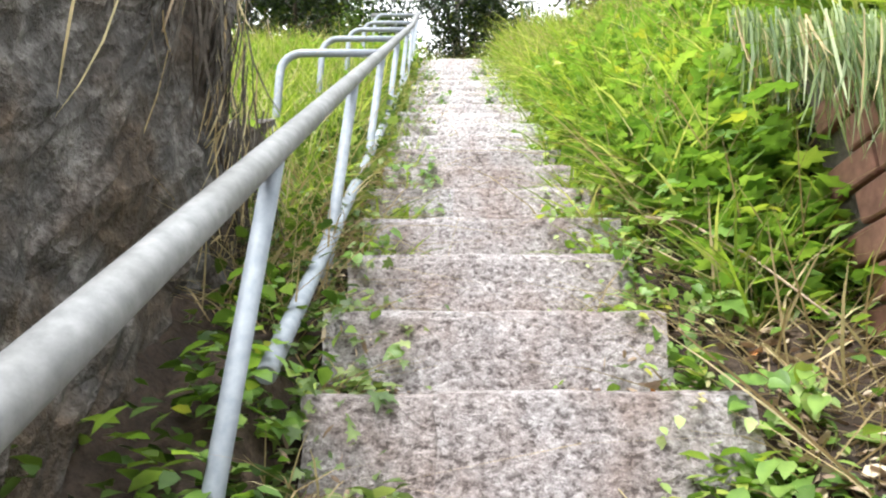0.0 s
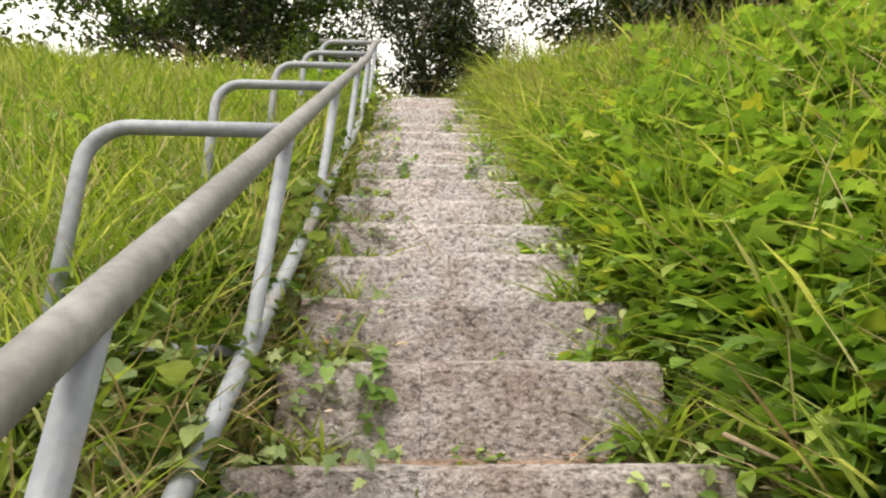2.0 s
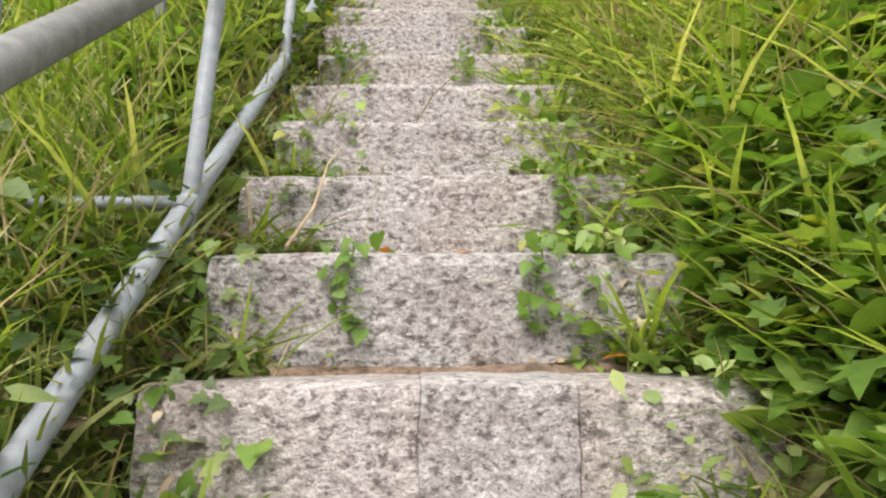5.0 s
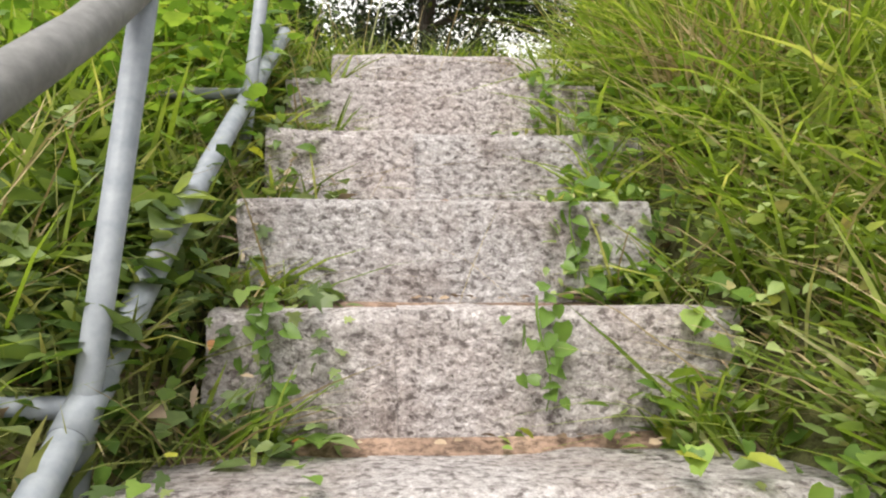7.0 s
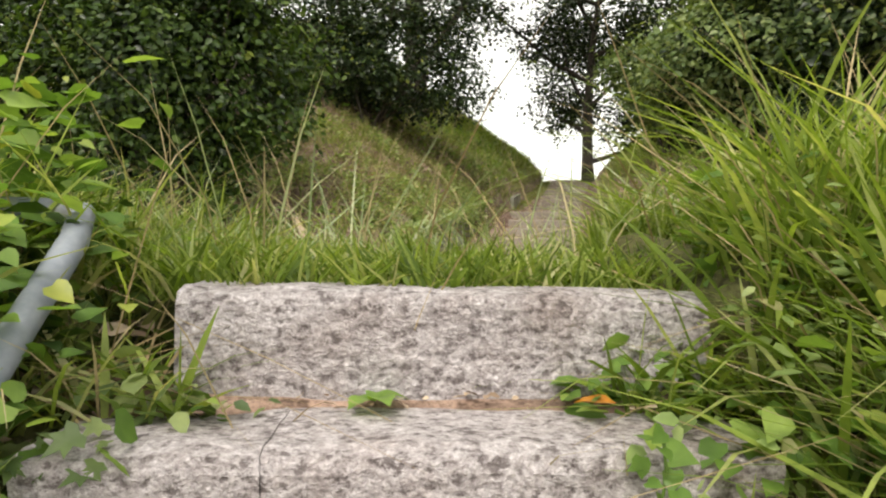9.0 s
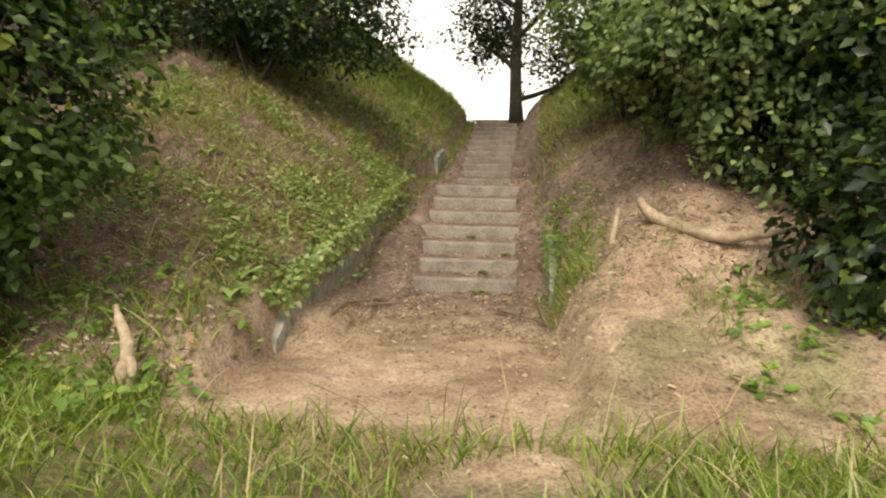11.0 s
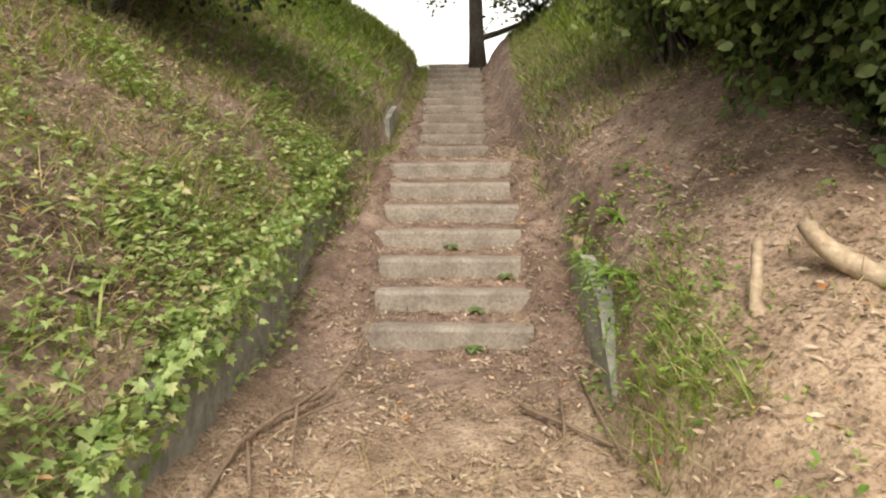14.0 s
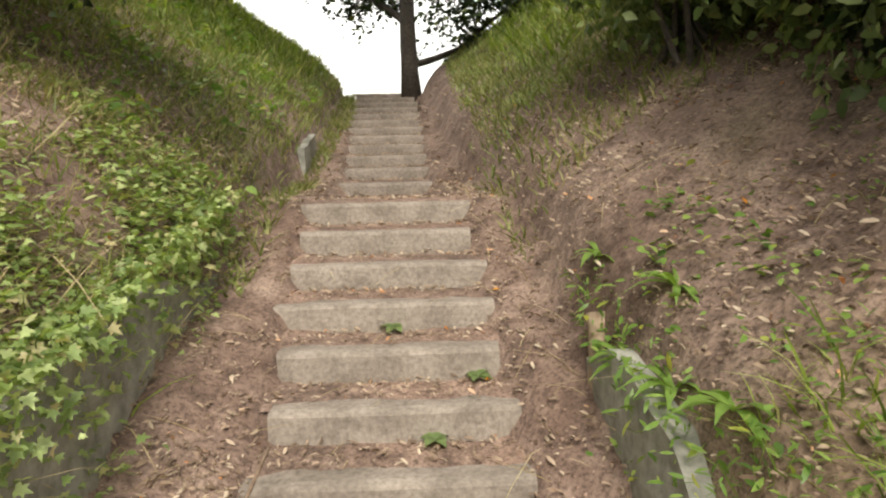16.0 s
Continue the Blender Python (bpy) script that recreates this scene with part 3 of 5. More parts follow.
# ---- walls at the foot of the stair ----
def rough_wall(x0, x1, y0, y1, top, name, mat, label, rough=0.02):
    """A thick retaining wall that steps up with the slope of its top."""
    bm = bmesh.new()
    n, m = 110, 46
    grid = []
    for side_x, s in ((x0, -1), (x1, 1)):
        sheet = []
        for i in range(n + 1):
            y = y0 + (y1 - y0) * i / n
            lo, hi = float(nosing(y)) - 0.6, top(y)
            row = []
            for j in range(m + 1):
                z = lo + (hi - lo) * j / m
                d = rough * (noise.noise(Vector((side_x, y * 3, z * 3))) + 0.55 * noise.noise(Vector((side_x, y * 9, z * 9))) + 0.35 * noise.noise(Vector((side_x, y * 25, z * 25))))
                row.append(bm.verts.new((side_x + d, y, z)))
            sheet.append(row)
        grid.append(sheet)
    for sheet in grid:
        for i in range(n):
            for j in range(m):
                bm.faces.new((sheet[i][j], sheet[i + 1][j], sheet[i + 1][j + 1], sheet[i][j + 1]))
    for i in range(n):
        bm.faces.new((grid[0][i][m], grid[0][i + 1][m], grid[1][i + 1][m], grid[1][i][m]))
    for i in (0, n):
        for j in range(m):
            bm.faces.new((grid[0][i][j], grid[0][i][j + 1], grid[1][i][j + 1], grid[1][i][j]))
    bmesh.ops.recalc_face_normals(bm, faces=bm.faces)
    return tagged(part(name, bm, mat), label, "wall", kind="structure")


rough_wall(-0.98, -0.80, -10.5, -5.5, lambda y: SLOPE * y + float(np.interp(y, [-6.9, -6.15, -5.75], [1.5, 1.33, 0.5])), "wall_left_foot", M_DARKWALL, "rough grey brown retaining wall of earth and concrete beside the stair", 0.06)
brick_wall = rough_wall(1.10, 1.30, -10.5, -5.8, lambda y: SLOPE * y + 0.9, "wall_right_foot", M_MORTAR, "red brown brick retaining wall overhung by grass")


# ---- upper stair ----
stairs_b = new("stairs_upper")
tagged(stairs_b, "worn concrete steps half buried in dirt and leaves", "stairs", kind="structure")


def put_b(ob):
    ob.matrix_world = TILTED @ ob.matrix_world
    return ob


local = random.Random(9)
for k in range(0, 7):
    v, z, c = V1 + k * T_B, Z1 + k * R_B, float(middle(V1 + k * T_B))
    half = 0.54 + local.uniform(-0.03, 0.03)
    skew = local.uniform(-0.03, 0.03)
    bm = stone_block(c - half + skew, c + half + skew, v, v + 0.42, z - 0.26, z, 0.010, 40 + k * 2.3, 9)
    part("concrete_step", bm, M_STEPCON, stairs_b)
for k in range(0, 12):
    v, z, c = V2 + k * T_C, Z2 + k * R_C, float(middle(V2 + k * T_C))
    half = float(clear_half(v)) + 0.08 + local.uniform(-0.03, 0.03)
    bm = stone_block(c - half, c + half, v, v + 0.50, z - 0.26, z, 0.010, 90 + k * 2.3, 6)
    part("concrete_step", bm, M_STEPCON, stairs_b)
put_b(stairs_b)


def buried_treads():
    """Dirt lying on the concrete treads and along both sides."""
    vs, fs = [], []
    flights = [(V1 + k * T_B, Z1 + k * R_B, T_B, R_B) for k in range(-1, 7)] + [(V2 + k * T_C, Z2 + k * R_C, T_C, R_C) for k in range(0, 12)]
    for v, z, t, r in flights:
        c = float(middle(v))
        wide = float(clear_half(v)) + 0.14
        us = np.linspace(c - wide, c + wide, 26)
        for i, u in enumerate(us):
            edge = max(0.0, abs(u - c) - wide + 0.22) / 0.22
            wob = float(wobble(u * 3, v * 2.3, 2.1))
            base = len(vs)
            front = max(0.03, 0.085 + 0.06 * wob - 0.03 * edge)
            lift = 0.03 * edge
            vs += [(u, v + front, z - 0.014), (u, v + t * 0.6, z + 0.012 + lift), (u, v + t + 0.03, z + 0.03 + 0.015 * wob + lift)]
            if i:
                for j in range(2):
                    fs.append((base - 3 + j, base + j, base + j + 1, base - 2 + j))
    ob = mesh_object("tread_dirt", vs, fs, M_SOIL, smooth=True)
    return tagged(put_b(ob), "brown dirt covering the concrete treads", "dirt", kind="stuff")


buried_treads()


def channel_wall(name, side, v0, v1, top, thick, label):
    bm = bmesh.new()
    n, m = 44, 10
    face, back = [], []
    for i in range(n + 1):
        v = v0 + (v1 - v0) * i / n
        u = float(middle(v)) + float(half_right(v) if side > 0 else -half_left(v))
        lo, hi = float(stair_floor(v)) - 0.3, float(top(v)) + 0.02 + 0.02 * noise.noise(Vector((v * 3, side, 0)))
        a, b = [], []
        for j in range(m + 1):
            z = lo + (hi - lo) * j / m
            d = 0.014 * noise.noise(Vector((side * 4, v * 5, z * 5)))
            a.append(bm.verts.new((u + d, v, z)))
            b.append(bm.verts.new((u + side * thick, v, z)))
        face.append(a)
        back.append(b)
    for i in range(n):
        for j in range(m):
            bm.faces.new((face[i][j], face[i + 1][j], face[i + 1][j + 1], face[i][j + 1]))
        bm.faces.new((face[i][m], face[i + 1][m], back[i + 1][m], back[i][m]))
    for i in (0, n):
        for j in range(m):
            bm.faces.new((face[i][j], face[i][j + 1], back[i][j + 1], back[i][j]))
    bmesh.ops.recalc_face_normals(bm, faces=bm.faces)
    return tagged(put_b(part(name, bm, M_CONCRETE)), label, "wall", kind="structure")


channel_wall("wall_left_channel", -1, 4.42, 8.2, lambda v: wall_left_top(v) - 0.3 * float(smooth01(7.2, 8.2, v)) - 0.22 * (1 - float(smooth01(4.4, 4.9, v))), 0.12, "low mossy concrete retaining wall under the planted bank")
channel_wall("wall_right_channel", 1, 6.15, 7.35, lambda v: wall_right_top(v) + 0.05 - 0.30 * (1 - float(smooth01(6.1, 6.6, v))) - 0.2 * float(smooth01(7.05, 7.35, v)), 0.10, "short broken concrete retaining wall with ferns")
channel_wall("wall_left_upper", -1, 10.75, 11.6, lambda v: wall_left_top(v) - 0.05, 0.12, "short pale concrete edge beside the upper steps")


# ---- trees and bushes ----
def limb_points(start, direction, length, bend, n=7, seed=0):
    p, d, out = Vector(start), Vector(direction).normalized(), []
    r = random.Random(seed)
    for i in range(n):
        out.append(p.copy())
        d = (d + Vector((r.uniform(-bend, bend), r.uniform(-bend, bend), r.uniform(-bend * 0.4, bend)))).normalized()
        p = p + d * (length / (n - 1))
    return out


def tree(place, height, radius, crown_low, crown_radius, seed, leaf_mat, count, leaf_size, label, lean=(0, 0), limbs=9):
    """Tapered trunk, forked limbs and a crown of leaf clumps round the limb ends."""
    r = random.Random(seed)
    base = Vector((place[0], place[1], float(land(place[0], place[1])) - 0.15))
    root = new("tree")
    tagged(root, label, "tree")
    n = 10
    spine = []
    for i in range(n):
        t = i / (n - 1)
        spine.append(base + Vector((lean[0] * t * t + 0.12 * math.sin(3 * t + seed), lean[1] * t * t + 0.1 * math.cos(4 * t + seed), height * 0.85 * t)))
    tube("trunk", spine, [radius * (1.25 if i == 0 else 1 - 0.75 * i / (n - 1)) for i in range(n)], M_BARK, root, sides=10)
    ends, vs, fs = [], [], []
    for k in range(limbs):
        t = crown_low / height + (1 - crown_low / height) * (k + 0.3) / limbs * 0.95
        i = min(int(t * (n - 1) / 0.85), n - 1)
        a = k * 2.4 + r.uniform(-0.5, 0.5)
        length = crown_radius * r.uniform(0.75, 1.15) * (1 - 0.35 * max(0, t - 0.6))
        pts = limb_points(spine[i], (math.cos(a), math.sin(a), r.uniform(0.15, 0.8)), length, 0.28, 7, seed * 31 + k)
        rr = [radius * 0.42 * (1 - 0.8 * q / 6) for q in range(7)]
        v2, f2 = tube_arrays(pts, rr, 6)
        fs += [tuple(q + len(vs) for q in f) for f in f2]
        vs += v2
        ends += pts[2:]
        for q in range(3):
            sub = limb_points(pts[3 + q], (r.uniform(-1, 1), r.uniform(-1, 1), r.uniform(-0.3, 0.7)), length * 0.45, 0.35, 5, seed * 77 + k * 5 + q)
            v2, f2 = tube_arrays(sub, [radius * 0.13 * (1 - 0.17 * z) for z in range(5)], 5)
            fs += [tuple(z + len(vs) for z in f) for f in f2]
            vs += v2
            ends += sub[1:]
    mesh_object("branchwork", [tuple(v) for v in vs], fs, M_BARK, root, smooth=True)
    ends = np.array([tuple(e) for e in ends])
    pick = ends[rng.integers(0, len(ends), count // 14)]
    centre = np.repeat(pick, 14, axis=0) + np.repeat(rng.normal(0, 0.12 * crown_radius / 2 + 0.08, (len(pick), 3)), 14, axis=0)
    places = centre + rng.normal(0, 0.16, (len(centre), 3)) * (1, 1, 0.7)
    m = len(places)
    leaves("crown", places, random_dirs(m, -0.9, 0.5), random_ups(m, 0.8), rng.uniform(0.6, 1.25, m) * leaf_size, leaf_mat, LEAF_SIMPLE, parent=root)
    return root


def bush(place, size, count, leaf_size, mat, label, seed, lift=0.0, category="bush", hang=0.0, inner=None):
    """Woody stems and an uneven shell of leaves, denser outside, with gaps. inner: darker leaves for the shade inside.
    """
    r = random.Random(seed)
    base = Vector((place[0], place[1], float(land(place[0], place[1])) - 0.1))
    root = new("bush")
    tagged(root, label, category)
    vs, fs = [], []
    centre = base + Vector((0, 0, lift + size[2] * 0.5))
    for k in range(12):
        a = r.uniform(0, 6.28)
        goal = centre + Vector((math.cos(a) * size[0] * 0.4, math.sin(a) * size[1] * 0.4, r.uniform(-0.3, 0.45) * size[2]))
        s = base + Vector((r.uniform(-0.2, 0.2), r.uniform(-0.2, 0.2), 0))
        pts = [s.lerp(goal, i / 5) + Vector((r.uniform(-0.06, 0.06), r.uniform(-0.06, 0.06), 0.1 * math.sin(i))) for i in range(6)]
        v2, f2 = tube_arrays(pts, [0.022 * (1 - 0.14 * i) for i in range(6)], 5)
        fs += [tuple(z + len(vs) for z in f) for f in f2]
        vs += v2
    mesh_object("stemwork", [tuple(v) for v in vs], fs, M_BARK, root, smooth=True)
    n = count // 12
    d = rng.normal(0, 1, (n, 3))
    d /= np.linalg.norm(d, axis=1, keepdims=True)
    lobes = 1 + 0.22 * np.sin(d[:, 0] * 5 + seed) + 0.2 * np.sin(d[:, 1] * 6 + 2 * seed) + 0.16 * np.sin(d[:, 2] * 7 + seed)
    rad = rng.uniform(0.55, 1.0, n) ** 0.6 * lobes
    c = np.array(tuple(centre)) + d * rad[:, None] * np.array(size) * 0.5
    c[:, 2] -= hang * rng.uniform(0, 1, n) ** 2
    places = np.repeat(c, 12, axis=0) + rng.normal(0, 0.085, (n * 12, 3))
    out = np.repeat(d, 12, axis=0)
    dirs = out * 0.5 + random_dirs(n * 12, -1.0, 0.1)
    ups = out + rng.normal(0, 0.45, (n * 12, 3)) + (0, 0, 0.6)
    ok = places[:, 2] > land(places[:, 0], places[:, 1]) + 0.02
    places, dirs, ups = places[ok], dirs[ok], ups[ok]
    # deep leaves take the inner material, which puts the bush's own shade into colour
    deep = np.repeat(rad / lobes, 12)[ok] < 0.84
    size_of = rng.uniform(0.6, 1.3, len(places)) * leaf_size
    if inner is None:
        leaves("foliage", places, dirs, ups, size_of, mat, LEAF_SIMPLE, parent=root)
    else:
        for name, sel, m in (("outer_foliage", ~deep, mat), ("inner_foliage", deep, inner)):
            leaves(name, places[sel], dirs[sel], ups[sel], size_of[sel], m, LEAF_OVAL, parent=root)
    return root


def b_xy(u, v):
    q = TURN @ Vector((u, v, 0))
    return q.x, q.y


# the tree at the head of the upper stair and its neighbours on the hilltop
# near-black leaves put this crown's backlit look into the colour
tree(b_xy(-0.18, 16.5), 7.5, 0.16, 1.1, 3.5, 4, M_DARKSHADELEAF, 38000, 0.12, "slender tree with darkened backlit leaves at the head of the stair", lean=(0.25, 0.2), limbs=13)
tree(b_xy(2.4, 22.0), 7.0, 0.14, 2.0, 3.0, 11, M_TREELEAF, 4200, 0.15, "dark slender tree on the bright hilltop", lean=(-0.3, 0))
tree(b_xy(-3.5, 11.6), 10.0, 0.24, 1.6, 4.6, 21, M_DARKSHADELEAF, 38000, 0.14, "broad dark evergreen tree on the bank", limbs=13)
tree(b_xy(4.2, 7.2), 8.5, 0.20, 0.8, 4.3, 33, M_DARKSHADELEAF, 30000, 0.14, "broad dark evergreen tree on the far bank", limbs=13)
tree(b_xy(-6.5, 6.0), 8.0, 0.2, 0.8, 3.8, 41, M_DARKSHADELEAF, 24000, 0.15, "dark evergreen tree above the landing", limbs=12)
tree((-6.0, 9.0), 8.5, 0.2, 1.0, 4.0, 52, M_TREELEAF, 16000, 0.16, "leafy tree beyond the grass slope", limbs=12)
tree((-9.5, 4.0), 7.5, 0.2, 1.0, 3.6, 63, M_TREELEAF, 14000, 0.17, "leafy tree beyond the grass slope", limbs=12)
tree((8.2, 3.5), 8.0, 0.2, 1.0, 4.0, 71, M_DARKSHADELEAF, 20000, 0.16, "dark tree above the grassy bank", limbs=12)
tree(b_xy(4.6, 10.5), 8.5, 0.2, 0.7, 4.2, 85, M_DARKSHADELEAF, 30000, 0.15, "broad dark evergreen tree on the far bank", limbs=13)
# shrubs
bush(b_xy(-2.75, 3.35), (2.1, 1.5, 3.4), 34000, 0.062, M_TREELEAF, "tall shrub draped in dark glossy ivy", 2, inner=M_DARKSHADELEAF)
bush(b_xy(-2.9, 8.1), (3.2, 2.0, 1.9), 24000, 0.07, M_DARKSHADELEAF, "dark evergreen shrub overhanging the dirt bank", 5, lift=0.25)
bush(b_xy(2.3, 6.5), (2.5, 3.0, 2.2), 34000, 0.075, M_PALELEAF, "dense grey green shrub, leaves inside coloured as shaded, above the log", 8, lift=0.02, inner=M_DARKSHADELEAF)
bush(b_xy(4.3, 5.6), (3.6, 3.4, 5.0), 42000, 0.10, M_DARKSHADELEAF, "tall dark evergreen thicket on the bank", 19, lift=0.2)
bush(b_xy(-6.4, 5.2), (3.0, 2.6, 3.6), 26000, 0.10, M_DARKSHADELEAF, "tall dark evergreen thicket on the bank", 23, lift=0.2)
bush(b_xy(2.7, 8.4), (2.2, 2.4, 1.9), 22000, 0.08, M_DARKSHADELEAF, "dark evergreen shrub over the shaded bank", 29, lift=0.25)
bush(b_xy(1.5, 8.7), (1.5, 2.0, 1.5), 12000, 0.085, M_PALELEAF, "grey green leafy bush above the steps", 13, lift=0.3)
bush(b_xy(2.6, 4.5), (1.3, 1.2, 1.1), 4000, 0.09, M_DARKSHADELEAF, "dark green bush at the edge of the sandy patch", 17, lift=0.1)


# ---- dead wood ----
def branch(points, radii, label, name="branch", mat=M_PALEWOOD, in_b=True):
    if in_b:
        points = [TILTED @ Vector(q) for q in points]
    knots = random.Random(len(label) * 7 + int(points[0][1] * 100))
    fine_p, fine_r = [], []
    for i in range(len(points) - 1):
        for q in range(4):
            t = q / 4
            jit = Vector((knots.uniform(-1, 1), knots.uniform(-1, 1), knots.uniform(-1, 1))) * 0.16 * radii[i]
            fine_p.append(Vector(points[i]).lerp(Vector(points[i + 1]), t) + jit)
            fine_r.append((radii[i] * (1 - t) + radii[i + 1] * t) * knots.uniform(0.86, 1.12))
    ob = tube(name, fine_p + [Vector(points[-1])], fine_r + [radii[-1] * 0.7], mat, sides=9)
    return tagged(ob, label, "branch")


def lying(points, radii):
    """The same places, raised where needed so that the wood lies on the ground."""
    out = []
    for q, r in zip(points, radii):
        w = TILTED @ Vector(q)
        w.z = max(w.z, float(land(w.x, w.y)) + 0.7 * r)
        out.append(TILTED_BACK @ w)
    return out


def zb(u, v, lift=0.0):
    x, y = b_xy(u, v)
    return TILTED_BACK @ Vector((x, y, float(land(x, y)) + lift))


LOG_R = [0.03, 0.038, 0.045, 0.04, 0.046, 0.04, 0.036]
branch(lying([(1.19, 5.74, 1.22), (1.21, 5.68, 1.17), (1.28, 5.58, 1.08), (1.40, 5.46, 1.00), (1.58, 5.32, 0.955), (1.80, 5.2, 0.96), (2.05, 5.1, 1.02)], LOG_R), LOG_R, "thick pale curved log lying on the dirt slope", "log")
branch([(1.05, 5.80, 1.14), (1.03, 5.75, 1.05), (1.0, 5.66, 0.88), (0.99, 5.64, 0.7)], [0.021, 0.025, 0.03, 0.033], "short pale wooden stake in the bank", "stake")
branch([(0.55, 7.38, 1.0), (0.55, 7.30, 0.75), (0.545, 7.25, 0.45)], [0.045, 0.055, 0.062], "pale broken wooden post beside the concrete wall", "stake")
branch([zb(1.86, 5.0, 0.14), zb(1.8, 4.92, 0.09), zb(1.73, 4.82, 0.0)], [0.012, 0.017, 0.018], "short grey branch on the dirt slope")
branch([zb(-0.72, 7.0, 0.28), zb(-0.80, 6.6, 0.12), zb(-0.88, 6.2, 0.06), zb(-0.98, 5.8, 0.05), zb(-1.02, 5.4, 0.04), zb(-1.0, 5.0, 0.02)], [0.006, 0.008, 0.010, 0.010, 0.009, 0.006], "long crooked dry branch along the wall foot", mat=M_BROWNWOOD)
branch([zb(-0.95, 5.75, 0.04), zb(-0.8, 6.1, 0.07), zb(-0.62, 6.35, 0.05)], [0.009, 0.007, 0.004], "dry twig on the dirt", mat=M_BROWNWOOD)
branch([zb(-1.02, 5.5, 0.03), zb(-0.9, 5.2, 0.05), zb(-0.86, 4.9, 0.02)], [0.008, 0.007, 0.004], "dry twig at the foot of the wall", mat=M_BROWNWOOD)
branch([zb(-0.9, 6.3, 0.05), zb(-0.93, 5.9, 0.09), zb(-0.84, 5.5, 0.03)], [0.005, 0.007, 0.005], "dry twig at the foot of the wall", mat=M_BROWNWOOD)
branch([zb(0.12, 6.15, 0.05), zb(0.32, 5.95, 0.05), zb(0.55, 5.7, 0.04)], [0.012, 0.011, 0.008], "dry stick on the dirt below the steps", mat=M_BROWNWOOD)
branch([zb(0.32, 6.2, 0.04), zb(0.31, 5.9, 0.07), zb(0.28, 5.7, 0.04)], [0.007, 0.009, 0.006], "dry stick on the dirt below the steps", mat=M_BROWNWOOD)
branch([zb(0.44, 6.35, 0.04), zb(0.47, 6.05, 0.05), zb(0.53, 5.6, 0.04)], [0.010, 0.011, 0.007], "dry stick at the foot of the bank", mat=M_BROWNWOOD)
branch([(-1.53, 3.47, 0.57), (-1.47, 3.42, 0.50), (-1.41, 3.39, 0.41), (-1.40, 3.37, 0.33), (-1.43, 3.34, 0.22), (-1.44, 3.33, 0.05)], [0.012, 0.024, 0.034, 0.03, 0.036, 0.04], "pale broken crooked stump in the undergrowth", "stump")
branch([(-1.40, 3.38, 0.36), (-1.35, 3.34, 0.30), (-1.35, 3.31, 0.2), (-1.38, 3.29, 0.1)], [0.022, 0.025, 0.018, 0.016], "pale broken root by the stump", "root")


# ---- kerbs beside the concrete steps ----
def kerb(side, label):
    vs, fs = [], []
    for i, v in enumerate(np.linspace(V1 - 0.1, V1 + 6.3 * T_B, 40)):
        u = float(middle(v)) + side * 0.60
        z = Z1 + (v - V1) / T_B * R_B - 0.045 + 0.02 * noise.noise(Vector((v * 4, side, 0)))
        b = len(vs)
        vs += [(u - 0.03, v, z - 0.4), (u - 0.03, v, z), (u + 0.03, v, z), (u + 0.03, v, z - 0.4)]
        if i:
            fs += [(b - 4, b, b + 1, b - 3), (b - 3, b + 1, b + 2, b - 2), (b - 2, b + 2, b + 3, b - 1)]
    return tagged(put_b(mesh_object("kerb", vs, fs, M_SOIL)), label, "kerb", kind="structure")


kerb(-1, "thin concrete kerb at the end of the steps")
# ---- bricks of the right-hand foot wall ----
def brick_mesh(length, height, depth):
    bm = bmesh.new()
    bmesh.ops.create_cube(bm, size=1)
    for v in bm.verts:
        v.co = Vector((v.co.x * depth, v.co.y * length, v.co.z * height))
    bmesh.ops.bevel(bm, geom=list(bm.edges), offset=0.006, segments=1, affect="EDGES")
    me = bpy.data.meshes.new("brick")
    bm.to_mesh(me)
    bm.free()
    me.materials.append(M_BRICK)
    return me


BRICK = brick_mesh(0.225, 0.098, 0.05)
local = random.Random(5)
for row in range(0, 40):
    z = -7.3 + row * 0.112
    for col in range(0, 14):
        y = -8.85 + (col + 0.5 * (row % 2)) * 0.24
        if y < -5.92 and SLOPE * y - 0.2 < z < SLOPE * y + 0.84:
            b = new("brick", BRICK)
            b.parent = brick_wall
            b.matrix_basis = pose(1.094 + local.uniform(-0.004, 0.004), y, z, local.uniform(-1, 1), local.uniform(-1.5, 1.5), local.uniform(-1.5, 1.5))


# ---- grasses and weeds along the lower stair ----
def keep_patchy(xy, scale, seed, limit):
    return xy[wobble(xy[:, 0], xy[:, 1], scale, seed) > limit]


def grass_on(name, xy, h, label, mat=M_GRASS, w=0.011, lean=0.35, droop=0.5, lift=-0.02, group="grass", roots=None):
    r = on_land(xy, lift) if roots is None else roots
    n = len(r)
    return tagged(blades(name, r, rng.uniform(0.45, 1.25, n) * h, w * rng.uniform(0.6, 1.5, n), mat, lean, droop), label, group, kind="stuff")


def weeds_on(name, xy, size, high, label, mat=M_WEED, whorl=9, spread=0.035, roots=None, shape=LEAF_OVAL):
    """Leafy stalks: leaves in whorls up short stems."""
    r = on_land(xy) if roots is None else roots
    m = len(r)
    h = rng.uniform(0.3, 1.0, m) * high
    t = np.linspace(0.12, 1, whorl)
    p = np.repeat(r, whorl, axis=0)
    p[:, 2] += (h[:, None] * t[None]).ravel()
    p[:, :2] += rng.normal(0, spread, (m * whorl, 2))
    d = random_dirs(m * whorl, -0.6, 0.45)
    return tagged(leaves(name, p, d, random_ups(m * whorl, 0.4), size * rng.uniform(0.5, 1.35, m * whorl), mat, shape), label, "weeds", kind="stuff")


